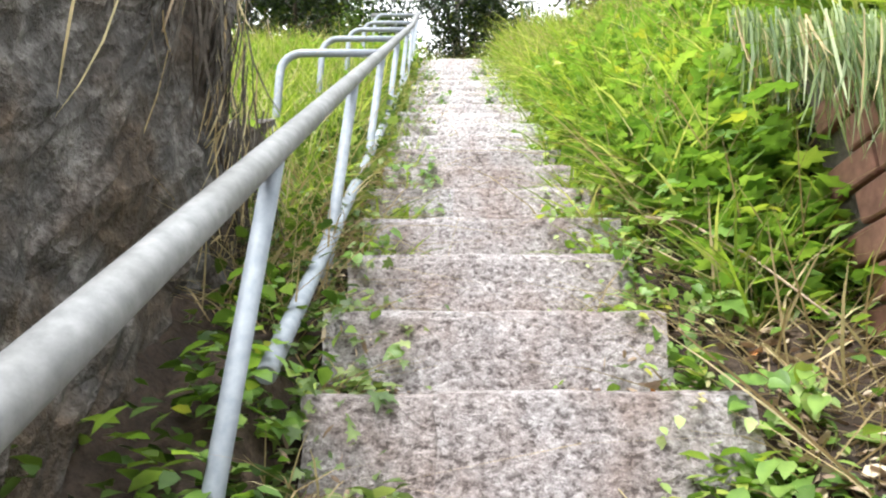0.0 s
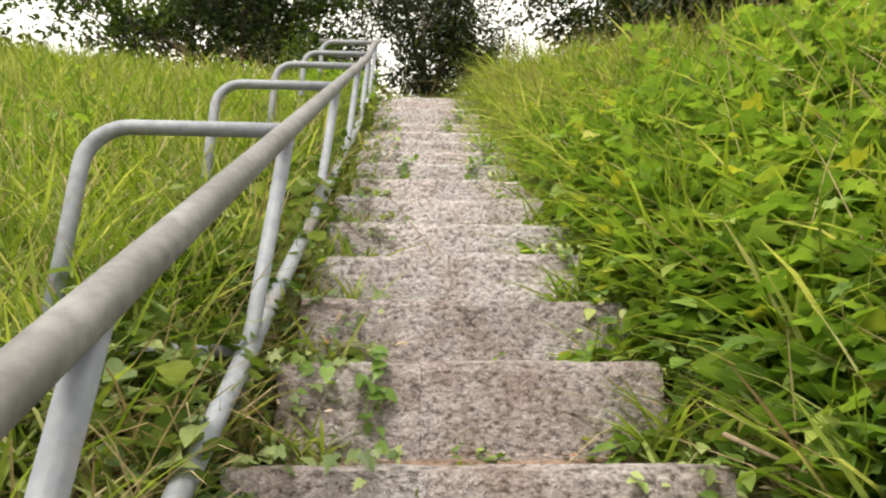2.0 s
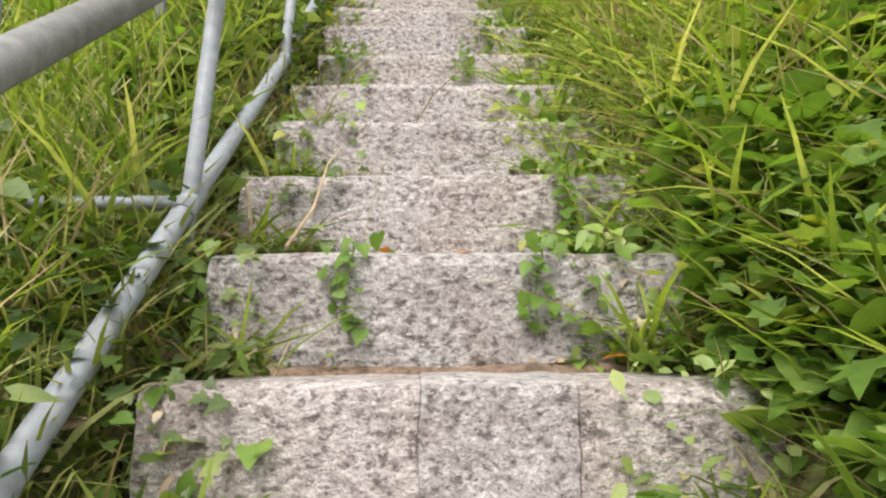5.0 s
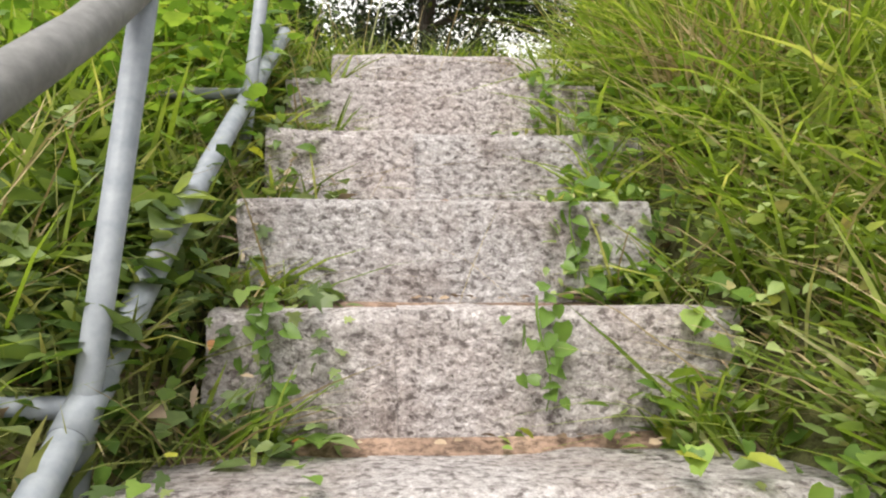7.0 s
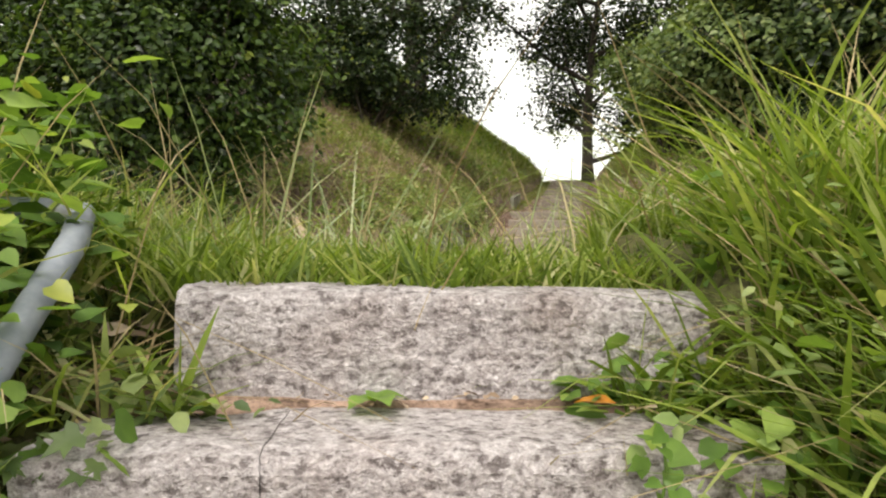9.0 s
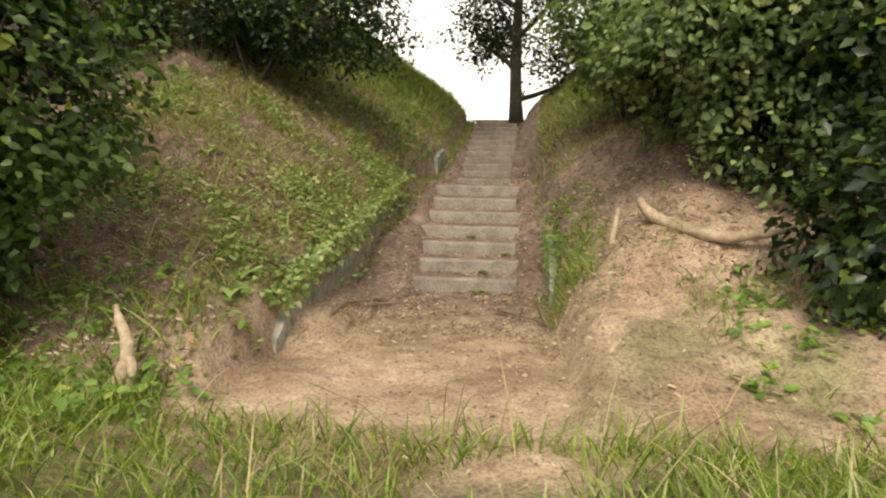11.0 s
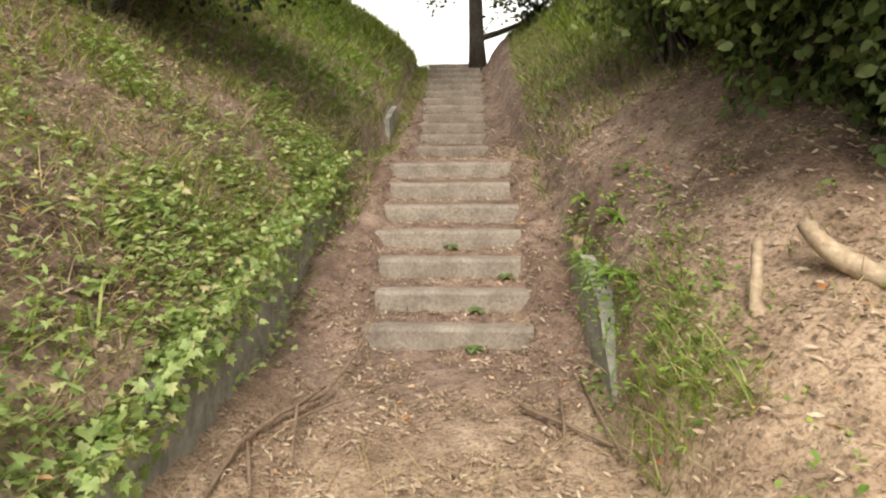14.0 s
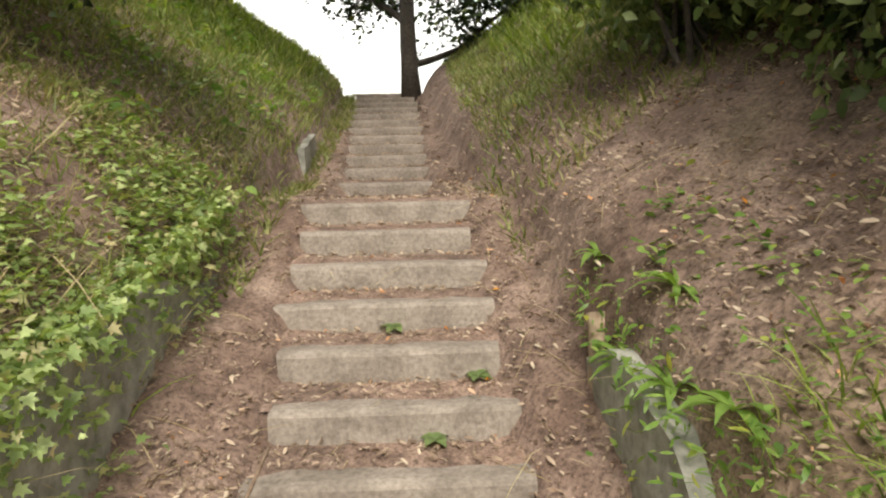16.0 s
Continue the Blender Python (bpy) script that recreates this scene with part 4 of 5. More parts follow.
def stalks_on(name, xy, h, label, roots=None, lean=0.3, droop=0.55, w=0.0045):
    r = on_land(xy) if roots is None else roots
    n = len(r)
    return tagged(blades(name, r, rng.uniform(0.6, 1.2, n) * h, w * rng.uniform(0.7, 1.3, n), M_STRAW, lean, droop), label, "grass", kind="stuff")


def tread_roots(n, x0, x1, y0=-9.0, y1=-0.2):
    """Places on the treads of the lower stair, for what grows out of the joints."""
    ks = [k for k in range(1, 28) if y0 < step_edge(k)[0] < y1]
    k = rng.choice(ks, n)
    e = np.array([step_edge(int(q)) for q in k])
    back = np.array([step_edge(int(q) - 1)[0] for q in k])
    y = back - rng.uniform(0.0, 1.0, n) ** 2 * 0.14
    return np.column_stack([rng.uniform(x0, x1, n), y, e[:, 1] + 0.0])


grass_on("grass", scatter(30000, -4.2, -0.68, -5.5, 0.25), 0.30, "tall bright green grass on the slope beside the handrail", w=0.012)
grass_on("grass", scatter(16000, -9.5, -4.2, -7.5, 1.0), 0.36, "tall bright green grass on the open slope", w=0.022)
grass_on("grass", keep_patchy(scatter(3200, -0.68, -0.44, -5.2, 0.2), 3, 1, -0.5), 0.15, "short grass under the handrail", M_BANKGRASS)
grass_on("grass", scatter(27000, 0.72, 3.8, -5.9, 0.2), 0.36, "tall arching grass on the bank beside the stair", w=0.012, droop=0.65)
grass_on("grass", scatter(7000, 3.8, 9.0, -7.0, 1.5), 0.4, "tall arching grass high on the bank", w=0.022)
grass_on("grass", scatter(1600, -1.6, -0.9, -8.8, -5.9), 0.15, "grass on top of the foot wall", M_BANKGRASS, w=0.008, droop=0.8)
grass_on("grass", scatter(5000, 1.22, 2.4, -8.8, -5.8), 0.3, "grass spilling over the brick wall", w=0.01, droop=1.1)
grass_on("grass", scatter(6500, 0.66, 1.35, -5.2, 0.0), 0.28, "dense grass at the ends of the steps", w=0.012, droop=0.9)
grass_on("grass", scatter(2300, -0.80, -0.44, -4.6, 0.0), 0.18, "tangled grass at the foot of the handrail", M_BANKGRASS, w=0.009, droop=0.9)
weeds_on("weeds", keep_patchy(scatter(1250, 0.63, 1.4, -5.4, -2.3), 2.1, 1, -0.3), 0.085, 0.30, "leafy weeds crowding the ends of the steps", shape=LEAF_HEART)
# blades that hang over both edges of the steps
grass_on("grass", None, 0.24, "grass leaning over the ends of the steps", roots=tread_roots(1900, 0.46, 0.76, -5.6), droop=0.9, lean=0.5)
grass_on("grass", None, 0.17, "grass leaning over the ends of the steps", roots=tread_roots(1000, -0.48, -0.28, -5.6), droop=0.8, lean=0.5)
weeds_on("weeds", None, 0.055, 0.10, "small leafy weeds rooted in the joints of the steps", M_PALELEAF, roots=tread_roots(240, -0.46, -0.22), whorl=8)
weeds_on("weeds", None, 0.06, 0.14, "small leafy weeds rooted in the joints of the steps", roots=tread_roots(380, 0.38, 0.74), whorl=8)
weeds_on("weeds", None, 0.035, 0.06, "tiny seedlings on the stone treads", roots=tread_roots(40, -0.25, 0.5), whorl=7, spread=0.02)
weeds_on("weeds", keep_patchy(scatter(720, -0.95, -0.46, -5.1, 0.2), 2.3, 5, -0.2), 0.055, 0.2, "low leafy weeds under the handrail", M_TREELEAF)
weeds_on("weeds", keep_patchy(scatter(500, -1.0, -0.5, -5.0, 0.0), 2.9, 2, -0.1), 0.07, 0.26, "dull green weeds beside the handrail", M_PALELEAF, shape=LEAF_HEART)
weeds_on("weeds", keep_patchy(scatter(1600, 0.70, 2.0, -5.9, -2.5), 1.7, 5, -0.25), 0.085, 0.46, "broad leaved green weeds on the bank beside the steps", shape=LEAF_LOBED)
weeds_on("weeds", keep_patchy(scatter(1700, 0.62, 1.9, -3.0, -0.1), 2.4, 3, -0.35), 0.042, 0.30, "small yellow green weeds among dry grass beside the steps", M_BANKLEAF, whorl=11, spread=0.05)
stalks_on("dry_stalks", scatter(1500, 0.62, 1.7, -3.2, 0.0), 0.34, "dry yellow grass tangled with the weeds beside the steps", droop=0.9, lean=0.7, w=0.006)
weeds_on("weeds", keep_patchy(scatter(600, 1.5, 3.4, -5.9, -1.1), 1.7, 2, 0.0), 0.09, 0.5, "broad leaved green weeds among the grass")
weeds_on("weeds", keep_patchy(scatter(900, -3.4, -0.8, -6.0, 0.3), 1.9, 7, 0.1), 0.07, 0.36, "broad leaved green weeds among the tall grass")
weeds_on("weeds", scatter(45, 0.80, 1.08, -8.2, -5.8), 0.07, 0.35, "vine leaves climbing the brick wall", spread=0.06)
weeds_on("weeds", scatter(220, 1.3, 2.1, -8.2, -5.6), 0.10, 0.4, "broad leaves spilling over the brick wall", spread=0.06)
weeds_on("weeds", scatter(150, -0.80, -0.44, -7.8, -5.2), 0.055, 0.26, "dark weeds at the foot of the wall", M_TREELEAF, spread=0.05)
weeds_on("weeds", scatter(45, -0.62, -0.42, -7.3, -5.9), 0.06, 0.28, "green weeds round the handrail foot", spread=0.05)


def hanging(name, n, x0, x1, y0, y1, rise, length, mat, label, w=0.006, drop=0.25):
    """Stems that hang down from a wall's top edge."""
    xy = scatter(n, x0, x1, y0, y1)
    z = SLOPE * xy[:, 1] + rise(xy[:, 1]) - rng.uniform(0, drop, n)
    roots = np.column_stack([xy, z])
    return tagged(blades(name, roots, -length * rng.uniform(0.35, 1.2, n), w * rng.uniform(0.6, 1.4, n), mat, 0.10, 0.16), label, "grass", kind="stuff")


def left_rise(y):
    return np.interp(y, [-6.9, -6.15, -5.75, -5.3], [1.5, 1.35, 0.6, 0.35])


hanging("hanging_straw", 200, -0.86, -0.70, -6.2, -5.4, left_rise, 0.24, M_STRAW, "dry straw and roots hanging from the end of the earth wall", 0.005, 0.6)
hanging("hanging_roots", 260, -0.82, -0.70, -6.5, -5.5, left_rise, 0.35, M_BARK, "thin dark roots hanging down the earth wall", 0.007, 0.4)
hanging("hanging_straw", 36, -0.80, -0.74, -7.3, -5.8, left_rise, 0.3, M_STRAW, "a few dry stems hanging down the earth wall", 0.005, 0.5)
hanging("hanging_grass", 260, 1.0, 1.14, -7.4, -6.0, lambda y: 1.06 + 0 * y, 0.42, M_PALESTALK, "long pale bleached grass hanging over the brick wall", 0.008, 0.15)
hanging("hanging_grass", 900, 1.0, 1.12, -7.6, -5.5, lambda y: 1.02 + 0 * y, 0.36, M_PALELEAF, "long pale grass hanging over the brick wall", 0.009, 0.12)
hanging("hanging_straw", 130, 0.98, 1.10, -7.6, -5.5, lambda y: 1.02 + 0 * y, 0.4, M_STRAW, "dry straw hanging over the brick wall", 0.006, 0.15)
stalks_on("dry_stalks", scatter(900, 0.58, 1.08, -8.0, -4.9), 0.34, "tangled dry vine stems at the foot of the brick wall", droop=1.0, lean=0.8, w=0.007)
weeds_on("weeds", scatter(60, 0.9, 1.12, -5.85, -5.4), 0.085, 0.7, "broad leaves crowding the broken end of the brick wall", spread=0.06, whorl=12, shape=LEAF_LOBED)
stalks_on("dry_stalks", scatter(550, -0.86, -0.5, -6.0, -4.7), 0.26, "dry straw hanging by the handrail foot", droop=1.2, lean=0.6, w=0.006)
stalks_on("dry_stalks", scatter(1100, -3.2, -0.6, -5.5, 0.2), 0.55, "pale grass stalks on the slope")
stalks_on("dry_stalks", scatter(1500, 0.78, 2.6, -5.8, 0.2), 0.58, "pale grass stalks on the bank", droop=0.8)
stalks_on("dry_stalks", None, 0.22, "dry straw tangled at the handrail foot", roots=tread_roots(900, -0.62, -0.36), lean=0.9, droop=1.0, w=0.006)
stalks_on("dry_stalks", None, 0.22, "dry straw tangled at the ends of the steps", roots=tread_roots(700, 0.62, 0.9), lean=0.9, droop=1.0, w=0.006)
stalks_on("dry_stalks", None, 0.34, "straw fallen across the steps", roots=tread_roots(110, -0.45, 0.8), lean=0.9, droop=1.0, w=0.005)

def overhang(n, outer, inner, lift, size, mat, label, shape=LEAF_HEART, first=1, last=27, name="weeds", category="weeds"):
    """Leaves that trail over the ends of the steps and down their faces, each step grown over to its own extent."""
    reach = np.random.default_rng(len(label)).uniform(0.35, 1.25, 40)
    k = rng.integers(first, last, n)
    e = np.array([step_edge(int(q)) for q in k])
    x = outer + (inner - outer) * reach[k] * rng.uniform(0, 1, n) ** 1.7
    down = rng.uniform(0, 1, n) ** 1.3
    y = e[:, 0] - rng.uniform(0.0, 0.06, n) + 0.10 * (1 - down) * rng.uniform(0, 1, n)
    z = e[:, 1] + lift - down * 0.27
    d = random_dirs(n, -1.3, 0.3)
    d[:, 1] -= 0.35
    ups = random_ups(n, 0.5) + (0, -0.9, 0)
    return tagged(leaves(name, np.column_stack([x, y, z]), d, ups, size * rng.uniform(0.45, 1.35, n), mat, shape), label, category, kind="stuff")


overhang(1700, 0.74, 0.38, 0.06, 0.044, M_WEED, "green leaves trailing over the ends of the steps")
overhang(2200, 0.76, 0.36, 0.04, 0.036, M_BANKLEAF, "small pale leaves trailing over the ends of the steps", LEAF_OVAL)
overhang(900, -0.58, -0.24, 0.05, 0.046, M_WEED, "green leaves trailing over the steps by the handrail")
overhang(2000, -0.58, -0.18, 0.03, 0.042, M_PALELEAF, "dull leaves trailing over the steps by the handrail", LEAF_LOBED)
overhang(900, -0.58, -0.22, -0.05, 0.042, M_LITTER, "dead brown leaves caught at the step ends by the handrail", LEAF_SLIM, name="leaf_litter", category="leaf litter")
overhang(1000, 0.78, 0.40, -0.05, 0.042, M_LITTER, "dead brown leaves caught at the overgrown step ends", LEAF_SLIM, name="leaf_litter", category="leaf litter")


def trailing_weed(k, x, count, size, mat, label):
    """One weed hanging down the face of a step from its upper joint, leaf by leaf."""
    e = step_edge(k)
    root = new("trailing_weed")
    tagged(root, label, "weed")
    stem = [(x + 0.012 * math.sin(5 * t + k), e[0] - 0.012 - 0.015 * math.sin(3 * t), e[1] + 0.02 - 0.22 * t) for t in np.linspace(0, 1, 7)]
    tube("stem", stem, [0.003 * (1 - 0.6 * i / 6) for i in range(7)], mat, root, sides=5)
    for i in range(count):
        t = (i + 0.5) / count
        p = np.array([[x + rng.normal(0, 0.024), e[0] - rng.uniform(0.015, 0.04), e[1] + 0.04 - 0.22 * t]])
        d = random_dirs(1, -1.2, 0.2) - (0, 0.5, 0)
        leaves("leaf", p, d, random_ups(1, 0.5) + (0, -0.8, 0), [size * rng.uniform(0.6, 1.2)], mat, LEAF_HEART, parent=root)
    return root


for k, x in ((4, 0.22), (4, -0.3), (3, 0.36), (2, 0.5), (1, 0.42), (8, 0.30), (7, 0.44), (8, -0.12), (14, -0.2), (17, 0.52)):
    trailing_weed(k, x, 20, 0.042, M_WEED, "yellow green weed hanging down a stone step")
for x, y in ((0.80, -0.62), (0.86, -0.75), (0.84, -1.5)):
    grass_on("dry_tuft", None, 0.30, "dead straw coloured grass tuft at the step end", M_STRAW, w=0.008, droop=0.5, lean=0.25, roots=np.column_stack([rng.normal(x, 0.035, 90), rng.normal(y, 0.035, 90), np.full(90, float(land(x, y)) + 0.02)]))


# ---- landing ----
def landing_grass(n, x0, x1, y0, y1, h, label, w=0.0075, droop=0.6):
    return grass_on("grass", scatter(n, x0, x1, y0, y1), h, label, w=w, droop=droop)


grass_on("grass", None, 0.15, "short grass behind the top step", roots=np.column_stack([scatter(2200, -0.42, 0.78, 0.10, 0.42), np.full(2200, -0.01)]), w=0.008)
landing_grass(6000, -0.45, 0.75, 0.36, 1.35, 0.19, "short grass on the landing")
landing_grass(7500, -3.0, -0.40, 0.1, 2.0, 0.34, "tall grass tufts on the landing")
landing_grass(7000, 0.78, 3.2, -0.5, 1.7, 0.34, "tall grass tufts on the landing")
grass_on("grass", None, 0.5, "tall arching grass beside the top step", roots=on_land(scatter(360, 0.78, 1.1, -0.9, 0.3)), w=0.009, droop=0.8)
grass_on("seeding_grass", scatter(360, -0.9, 0.9, 0.25, 1.3), 0.40, "pale seeding stalks on the landing", M_PALESTALK, w=0.0045, droop=0.7)
for x, y in ((-0.35, 0.55), (-0.1, 0.8), (0.05, 0.5), (0.28, 0.75), (0.45, 0.55), (0.62, 0.85), (-0.62, 0.7), (0.85, 0.45)):
    tuft = np.column_stack([rng.normal(x, 0.05, 16), rng.normal(y, 0.05, 16)])
    grass_on("seeding_grass", tuft, 0.52, "tuft of pale arching seeding grass on the landing", M_PALESTALK, w=0.0055, droop=0.75, lean=0.35)
stalks_on("dry_stalks", scatter(520, -2.6, 3.0, -0.2, 1.9), 0.58, "pale seeding stalks on the landing")
weeds_on("weeds", scatter(240, -1.25, -0.52, -0.7, 0.35), 0.058, 0.5, "leafy vine climbing the rail end", spread=0.07, shape=LEAF_HEART)
weeds_on("weeds", scatter(120, 0.68, 1.3, -0.9, 0.2), 0.06, 0.25, "small weeds beside the top step")


# ---- single fallen leaves and sticks on the stone steps ----
def fallen_leaf(place, turn, size, mat, label, group):
    tv = []
    for i in range(7):
        t = i / 6
        w = 0.34 * math.sin(math.pi * min(1.0, t * 0.95 + 0.05)) * (1 + 0.25 * math.cos(9 * t))
        tv.append([(-w, t, 0.14 * w + 0.05 * math.sin(4 * t)), (0, t, -0.03 + 0.05 * math.sin(4 * t)), (w, t, 0.16 * w + 0.05 * math.sin(4 * t))])
    vs = [v for row in tv for v in row]
    fs = []
    for i in range(6):
        b = i * 3
        fs += [(b, b + 1, b + 4, b + 3), (b + 1, b + 2, b + 5, b + 4)]
    ob = mesh_object("fallen_leaf", vs, fs, mat, smooth=True)
    ob.matrix_world = pose(*place, 8, 6, turn) @ Matrix.Diagonal((size, size, size, 1))
    return tagged(ob, label, "leaf", group)


spots = random.Random(12)
for k, x, size, kind in ((1, 0.36, 0.07, 1), (2, -0.14, 0.06, 1), (2, 0.46, 0.05, 1), (3, 0.02, 0.075, 1), (3, -0.22, 0.08, 0), (4, 0.3, 0.05, 0), (8, -0.05, 0.06, 1), (8, 0.14, 0.055, 1), (8, -0.34, 0.11, 0), (9, 0.42, 0.06, 1), (10, 0.2, 0.05, 0), (14, 0.06, 0.06, 1), (14, -0.02, 0.045, 1), (18, 0.2, 0.055, 1), (18, 0.5, 0.12, 0), (19, 0.45, 0.09, 0)):
    e, back = step_edge(k), step_edge(k - 1)
    fallen_leaf((x, back[0] - spots.uniform(0.06, 0.12), e[1] + 0.028), spots.uniform(0, 360), size, M_ORANGE if kind else M_LITTER, "orange fallen leaf on a stone step" if kind else "curled brown fallen leaf on a stone step", "fallen leaves on the steps")

def stick(points, r, label):
    return tagged(tube("stick", points, [r * (1 - 0.6 * i / (len(points) - 1)) for i in range(len(points))], M_PALEWOOD, sides=7), label, "stick")


stick([(-0.27, -2.50, -2.05), (-0.235, -2.35, -1.93), (-0.22, -2.22, -1.78), (-0.19, -2.14, -1.70)], 0.005, "thin dry stick leaning on a stone step")
stick([(0.62, -5.5, -4.35), (0.70, -5.65, -4.42), (0.78, -5.9, -4.62), (0.80, -6.2, -4.86)], 0.007, "dry vine root lying over the step ends")
stick([(0.55, -4.9, -3.9), (0.66, -5.0, -3.98), (0.74, -5.25, -4.2)], 0.006, "dry vine root lying over the step ends")
stick([(-0.9, -6.05, -3.75), (-0.86, -6.2, -3.72), (-0.78, -6.35, -3.95), (-0.76, -6.45, -4.25)], 0.007, "dry stem hanging down the foot wall")


def stair_litter(n, x0, x1, y0, y1, size, label):
    p = on_land(scatter(n, x0, x1, y0, y1), 0.015)
    m = len(p)
    return tagged(leaves("leaf_litter", p, random_dirs(m, -0.15, 0.4), random_ups(m, 0.5), size * rng.uniform(0.5, 1.4, m), M_LITTER), label, "leaf litter", kind="stuff")


stair_litter(3600, -0.85, -0.40, -5.6, 0.2, 0.05, "dry brown leaves gathered under the handrail")
stair_litter(900, 0.58, 1.10, -8.4, -5.2, 0.05, "dry brown leaves heaped against the brick wall")
stair_litter(2400, 0.60, 1.12, -8.2, 0.0, 0.05, "dry brown leaves at the ends of the steps")
r = tread_roots(900, -0.42, 0.74)
r[:, 2] += 0.025
tagged(leaves("leaf_litter", r, random_dirs(len(r), -0.1, 0.3), random_ups(len(r), 0.4), 0.022 * rng.uniform(0.4, 1.5, len(r)), M_LITTER), "crumbled dry leaves at the back of the treads", "leaf litter", kind="stuff")


# ---- the upper hillside ----
LEAF_CURL = (np.array([(0, 0, 0), (0.13, 0.3, 0.16), (-0.11, 0.38, 0.05), (0.10, 0.75, 0.2), (-0.13, 0.68, 0.1), (0.05, 1, 0.02)]),
             np.array([(0, 1, 2, 2), (1, 3, 4, 2), (3, 5, 4, 4)]))


def b_scatter(n, u0, u1, v0, v1, patch=None):
    uv = scatter(n, u0, u1, v0, v1)
    if patch:
        uv = uv[wobble(uv[:, 0], uv[:, 1], patch[0], patch[1]) > patch[2]]
    return uv


def off_channel(uv, gap=0.86):
    return uv[np.abs(uv[:, 0] - middle(uv[:, 1])) > gap]


def litter_on(n, u0, u1, v0, v1, size, label, patch=None, mat=M_LITTER, lift=0.012):
    xy = b_to_world(b_scatter(n, u0, u1, v0, v1, patch))
    p = on_land(xy, lift)
    m = len(p)
    return tagged(leaves("leaf_litter", p, random_dirs(m, -0.15, 0.5), random_ups(m, 0.7), size * (0.3 + 1.2 * rng.uniform(0, 1, m) ** 1.8), mat, LEAF_CURL), label, "leaf litter", kind="stuff")


def tread_litter():
    flights = [(V1 + k * T_B, Z1 + k * R_B, T_B) for k in range(0, 7)] + [(V2 + k * T_C, Z2 + k * R_C, T_C) for k in range(0, 12)]
    out = []
    for v, z, t in flights:
        n = 210
        u = float(middle(v)) + rng.uniform(-0.62, 0.62, n)
        q = rng.uniform(0.25, 1.0, n)
        out.append(np.column_stack([u, v + t * q, z + 0.018 + 0.02 * q]))
    p = b_points(np.concatenate(out))
    m = len(p)
    return tagged(leaves("leaf_litter", p, random_dirs(m, -0.1, 0.4), random_ups(m, 0.5), 0.036 * rng.uniform(0.4, 1.4, m), M_LITTER, LEAF_CURL), "brown fallen leaves on the dirt treads", "leaf litter", kind="stuff")


tread_litter()
litter_on(9000, -1.15, 0.5, 5.0, 7.1, 0.036, "brown fallen leaves on the dirt below the steps", (5.0, 2.0, -0.1))
litter_on(2200, -1.2, 2.2, 2.6, 5.8, 0.034, "scattered fallen leaves on the sandy dirt", (1.6, 1.0, -0.2))
litter_on(30000, -3.4, -1.2, 3.4, 9.5, 0.036, "brown leaf litter on the bank", (1.9, 0.3, -0.5), lift=0.03)
litter_on(22000, 0.45, 3.2, 4.6, 11.5, 0.034, "brown leaf litter on the shaded bank", (1.5, 0.9, -0.5))
litter_on(3000, -1.2, 0.5, 9.0, 16.0, 0.05, "brown fallen leaves along the upper steps")

bank = off_channel(b_scatter(2400, -4.2, -1.2, 4.2, 8.6, (3.1, 4.0, 0.18)), 1.0)
weeds_on("weeds", b_to_world(bank), 0.034, 0.09, "low leafy ground plants on the dirt bank", M_BANKLEAF, whorl=9, spread=0.055, shape=LEAF_LOBED)
edge = b_scatter(1000, -1.75, -1.22, 4.3, 8.4, (3.4, 2.0, -0.1))
weeds_on("weeds", b_to_world(edge), 0.036, 0.12, "leafy plants draping over the concrete wall", M_BANKLEAF, whorl=9, spread=0.075, shape=LEAF_LOBED)
HANG = 4600
hv = rng.uniform(4.4, 8.5, HANG)
hu = middle(hv) - half_left(hv) + rng.uniform(-0.20, 0.07, HANG)
hz = wall_left_top(hv) + 0.10 - rng.uniform(0, 1, HANG) ** 2.2 * np.interp(hv, [4.2, 5.0, 7.3], [0.12, 0.22, 0.32])
tagged(leaves("weeds", b_points(np.column_stack([hu, hv, hz])), random_dirs(HANG, -1.2, 0.2), random_ups(HANG, 0.6), 0.042 * rng.uniform(0.5, 1.4, HANG), M_BANKLEAF, LEAF_LOBED), "leafy shoots hanging down the concrete wall", "weeds", kind="stuff")
stalks_on("dry_stalks", b_to_world(b_scatter(2600, -3.4, -1.25, 3.8, 8.5)), 0.2, "dry straw among the bank plants", w=0.005, lean=0.8)
grass_on("grass", b_to_world(b_scatter(11000, -5.5, -1.3, 5.0, 10.5, (1.4, 2.5, -0.1))), 0.15, "short pale grass on the dirt bank", M_BANKGRASS, w=0.006)
grass_on("grass", b_to_world(b_scatter(20000, -3.4, -1.05, 8.0, 17.0)), 0.12, "short grass on the bank above the upper steps", M_BANKGRASS, w=0.012)
grass_on("grass", b_to_world(b_scatter(19000, 0.35, 3.2, 8.3, 17.0)), 0.12, "short grass on the bank above the upper steps", M_BANKGRASS, w=0.012)
grass_on("grass", b_to_world(b_scatter(9000, 0.3, 2.8, 9.5, 17.0, (1.6, 1.0, -0.3))), 0.10, "pale green grass on the sunlit slope by the upper steps", M_BANKLEAF, w=0.012)
grass_on("grass", b_to_world(b_scatter(6000, -2.8, -1.5, 10.0, 17.0, (1.6, 2.0, -0.2))), 0.10, "pale green grass on the slope by the upper steps", M_BANKLEAF, w=0.012)
grass_on("grass", b_to_world(b_scatter(9000, -7.0, -1.7, 11.5, 19.0)), 0.2, "bright grass on the hilltop", w=0.022)
grass_on("grass", b_to_world(b_scatter(8000, 0.9, 7.0, 11.0, 20.0)), 0.28, "bright grass on the hilltop", w=0.022)
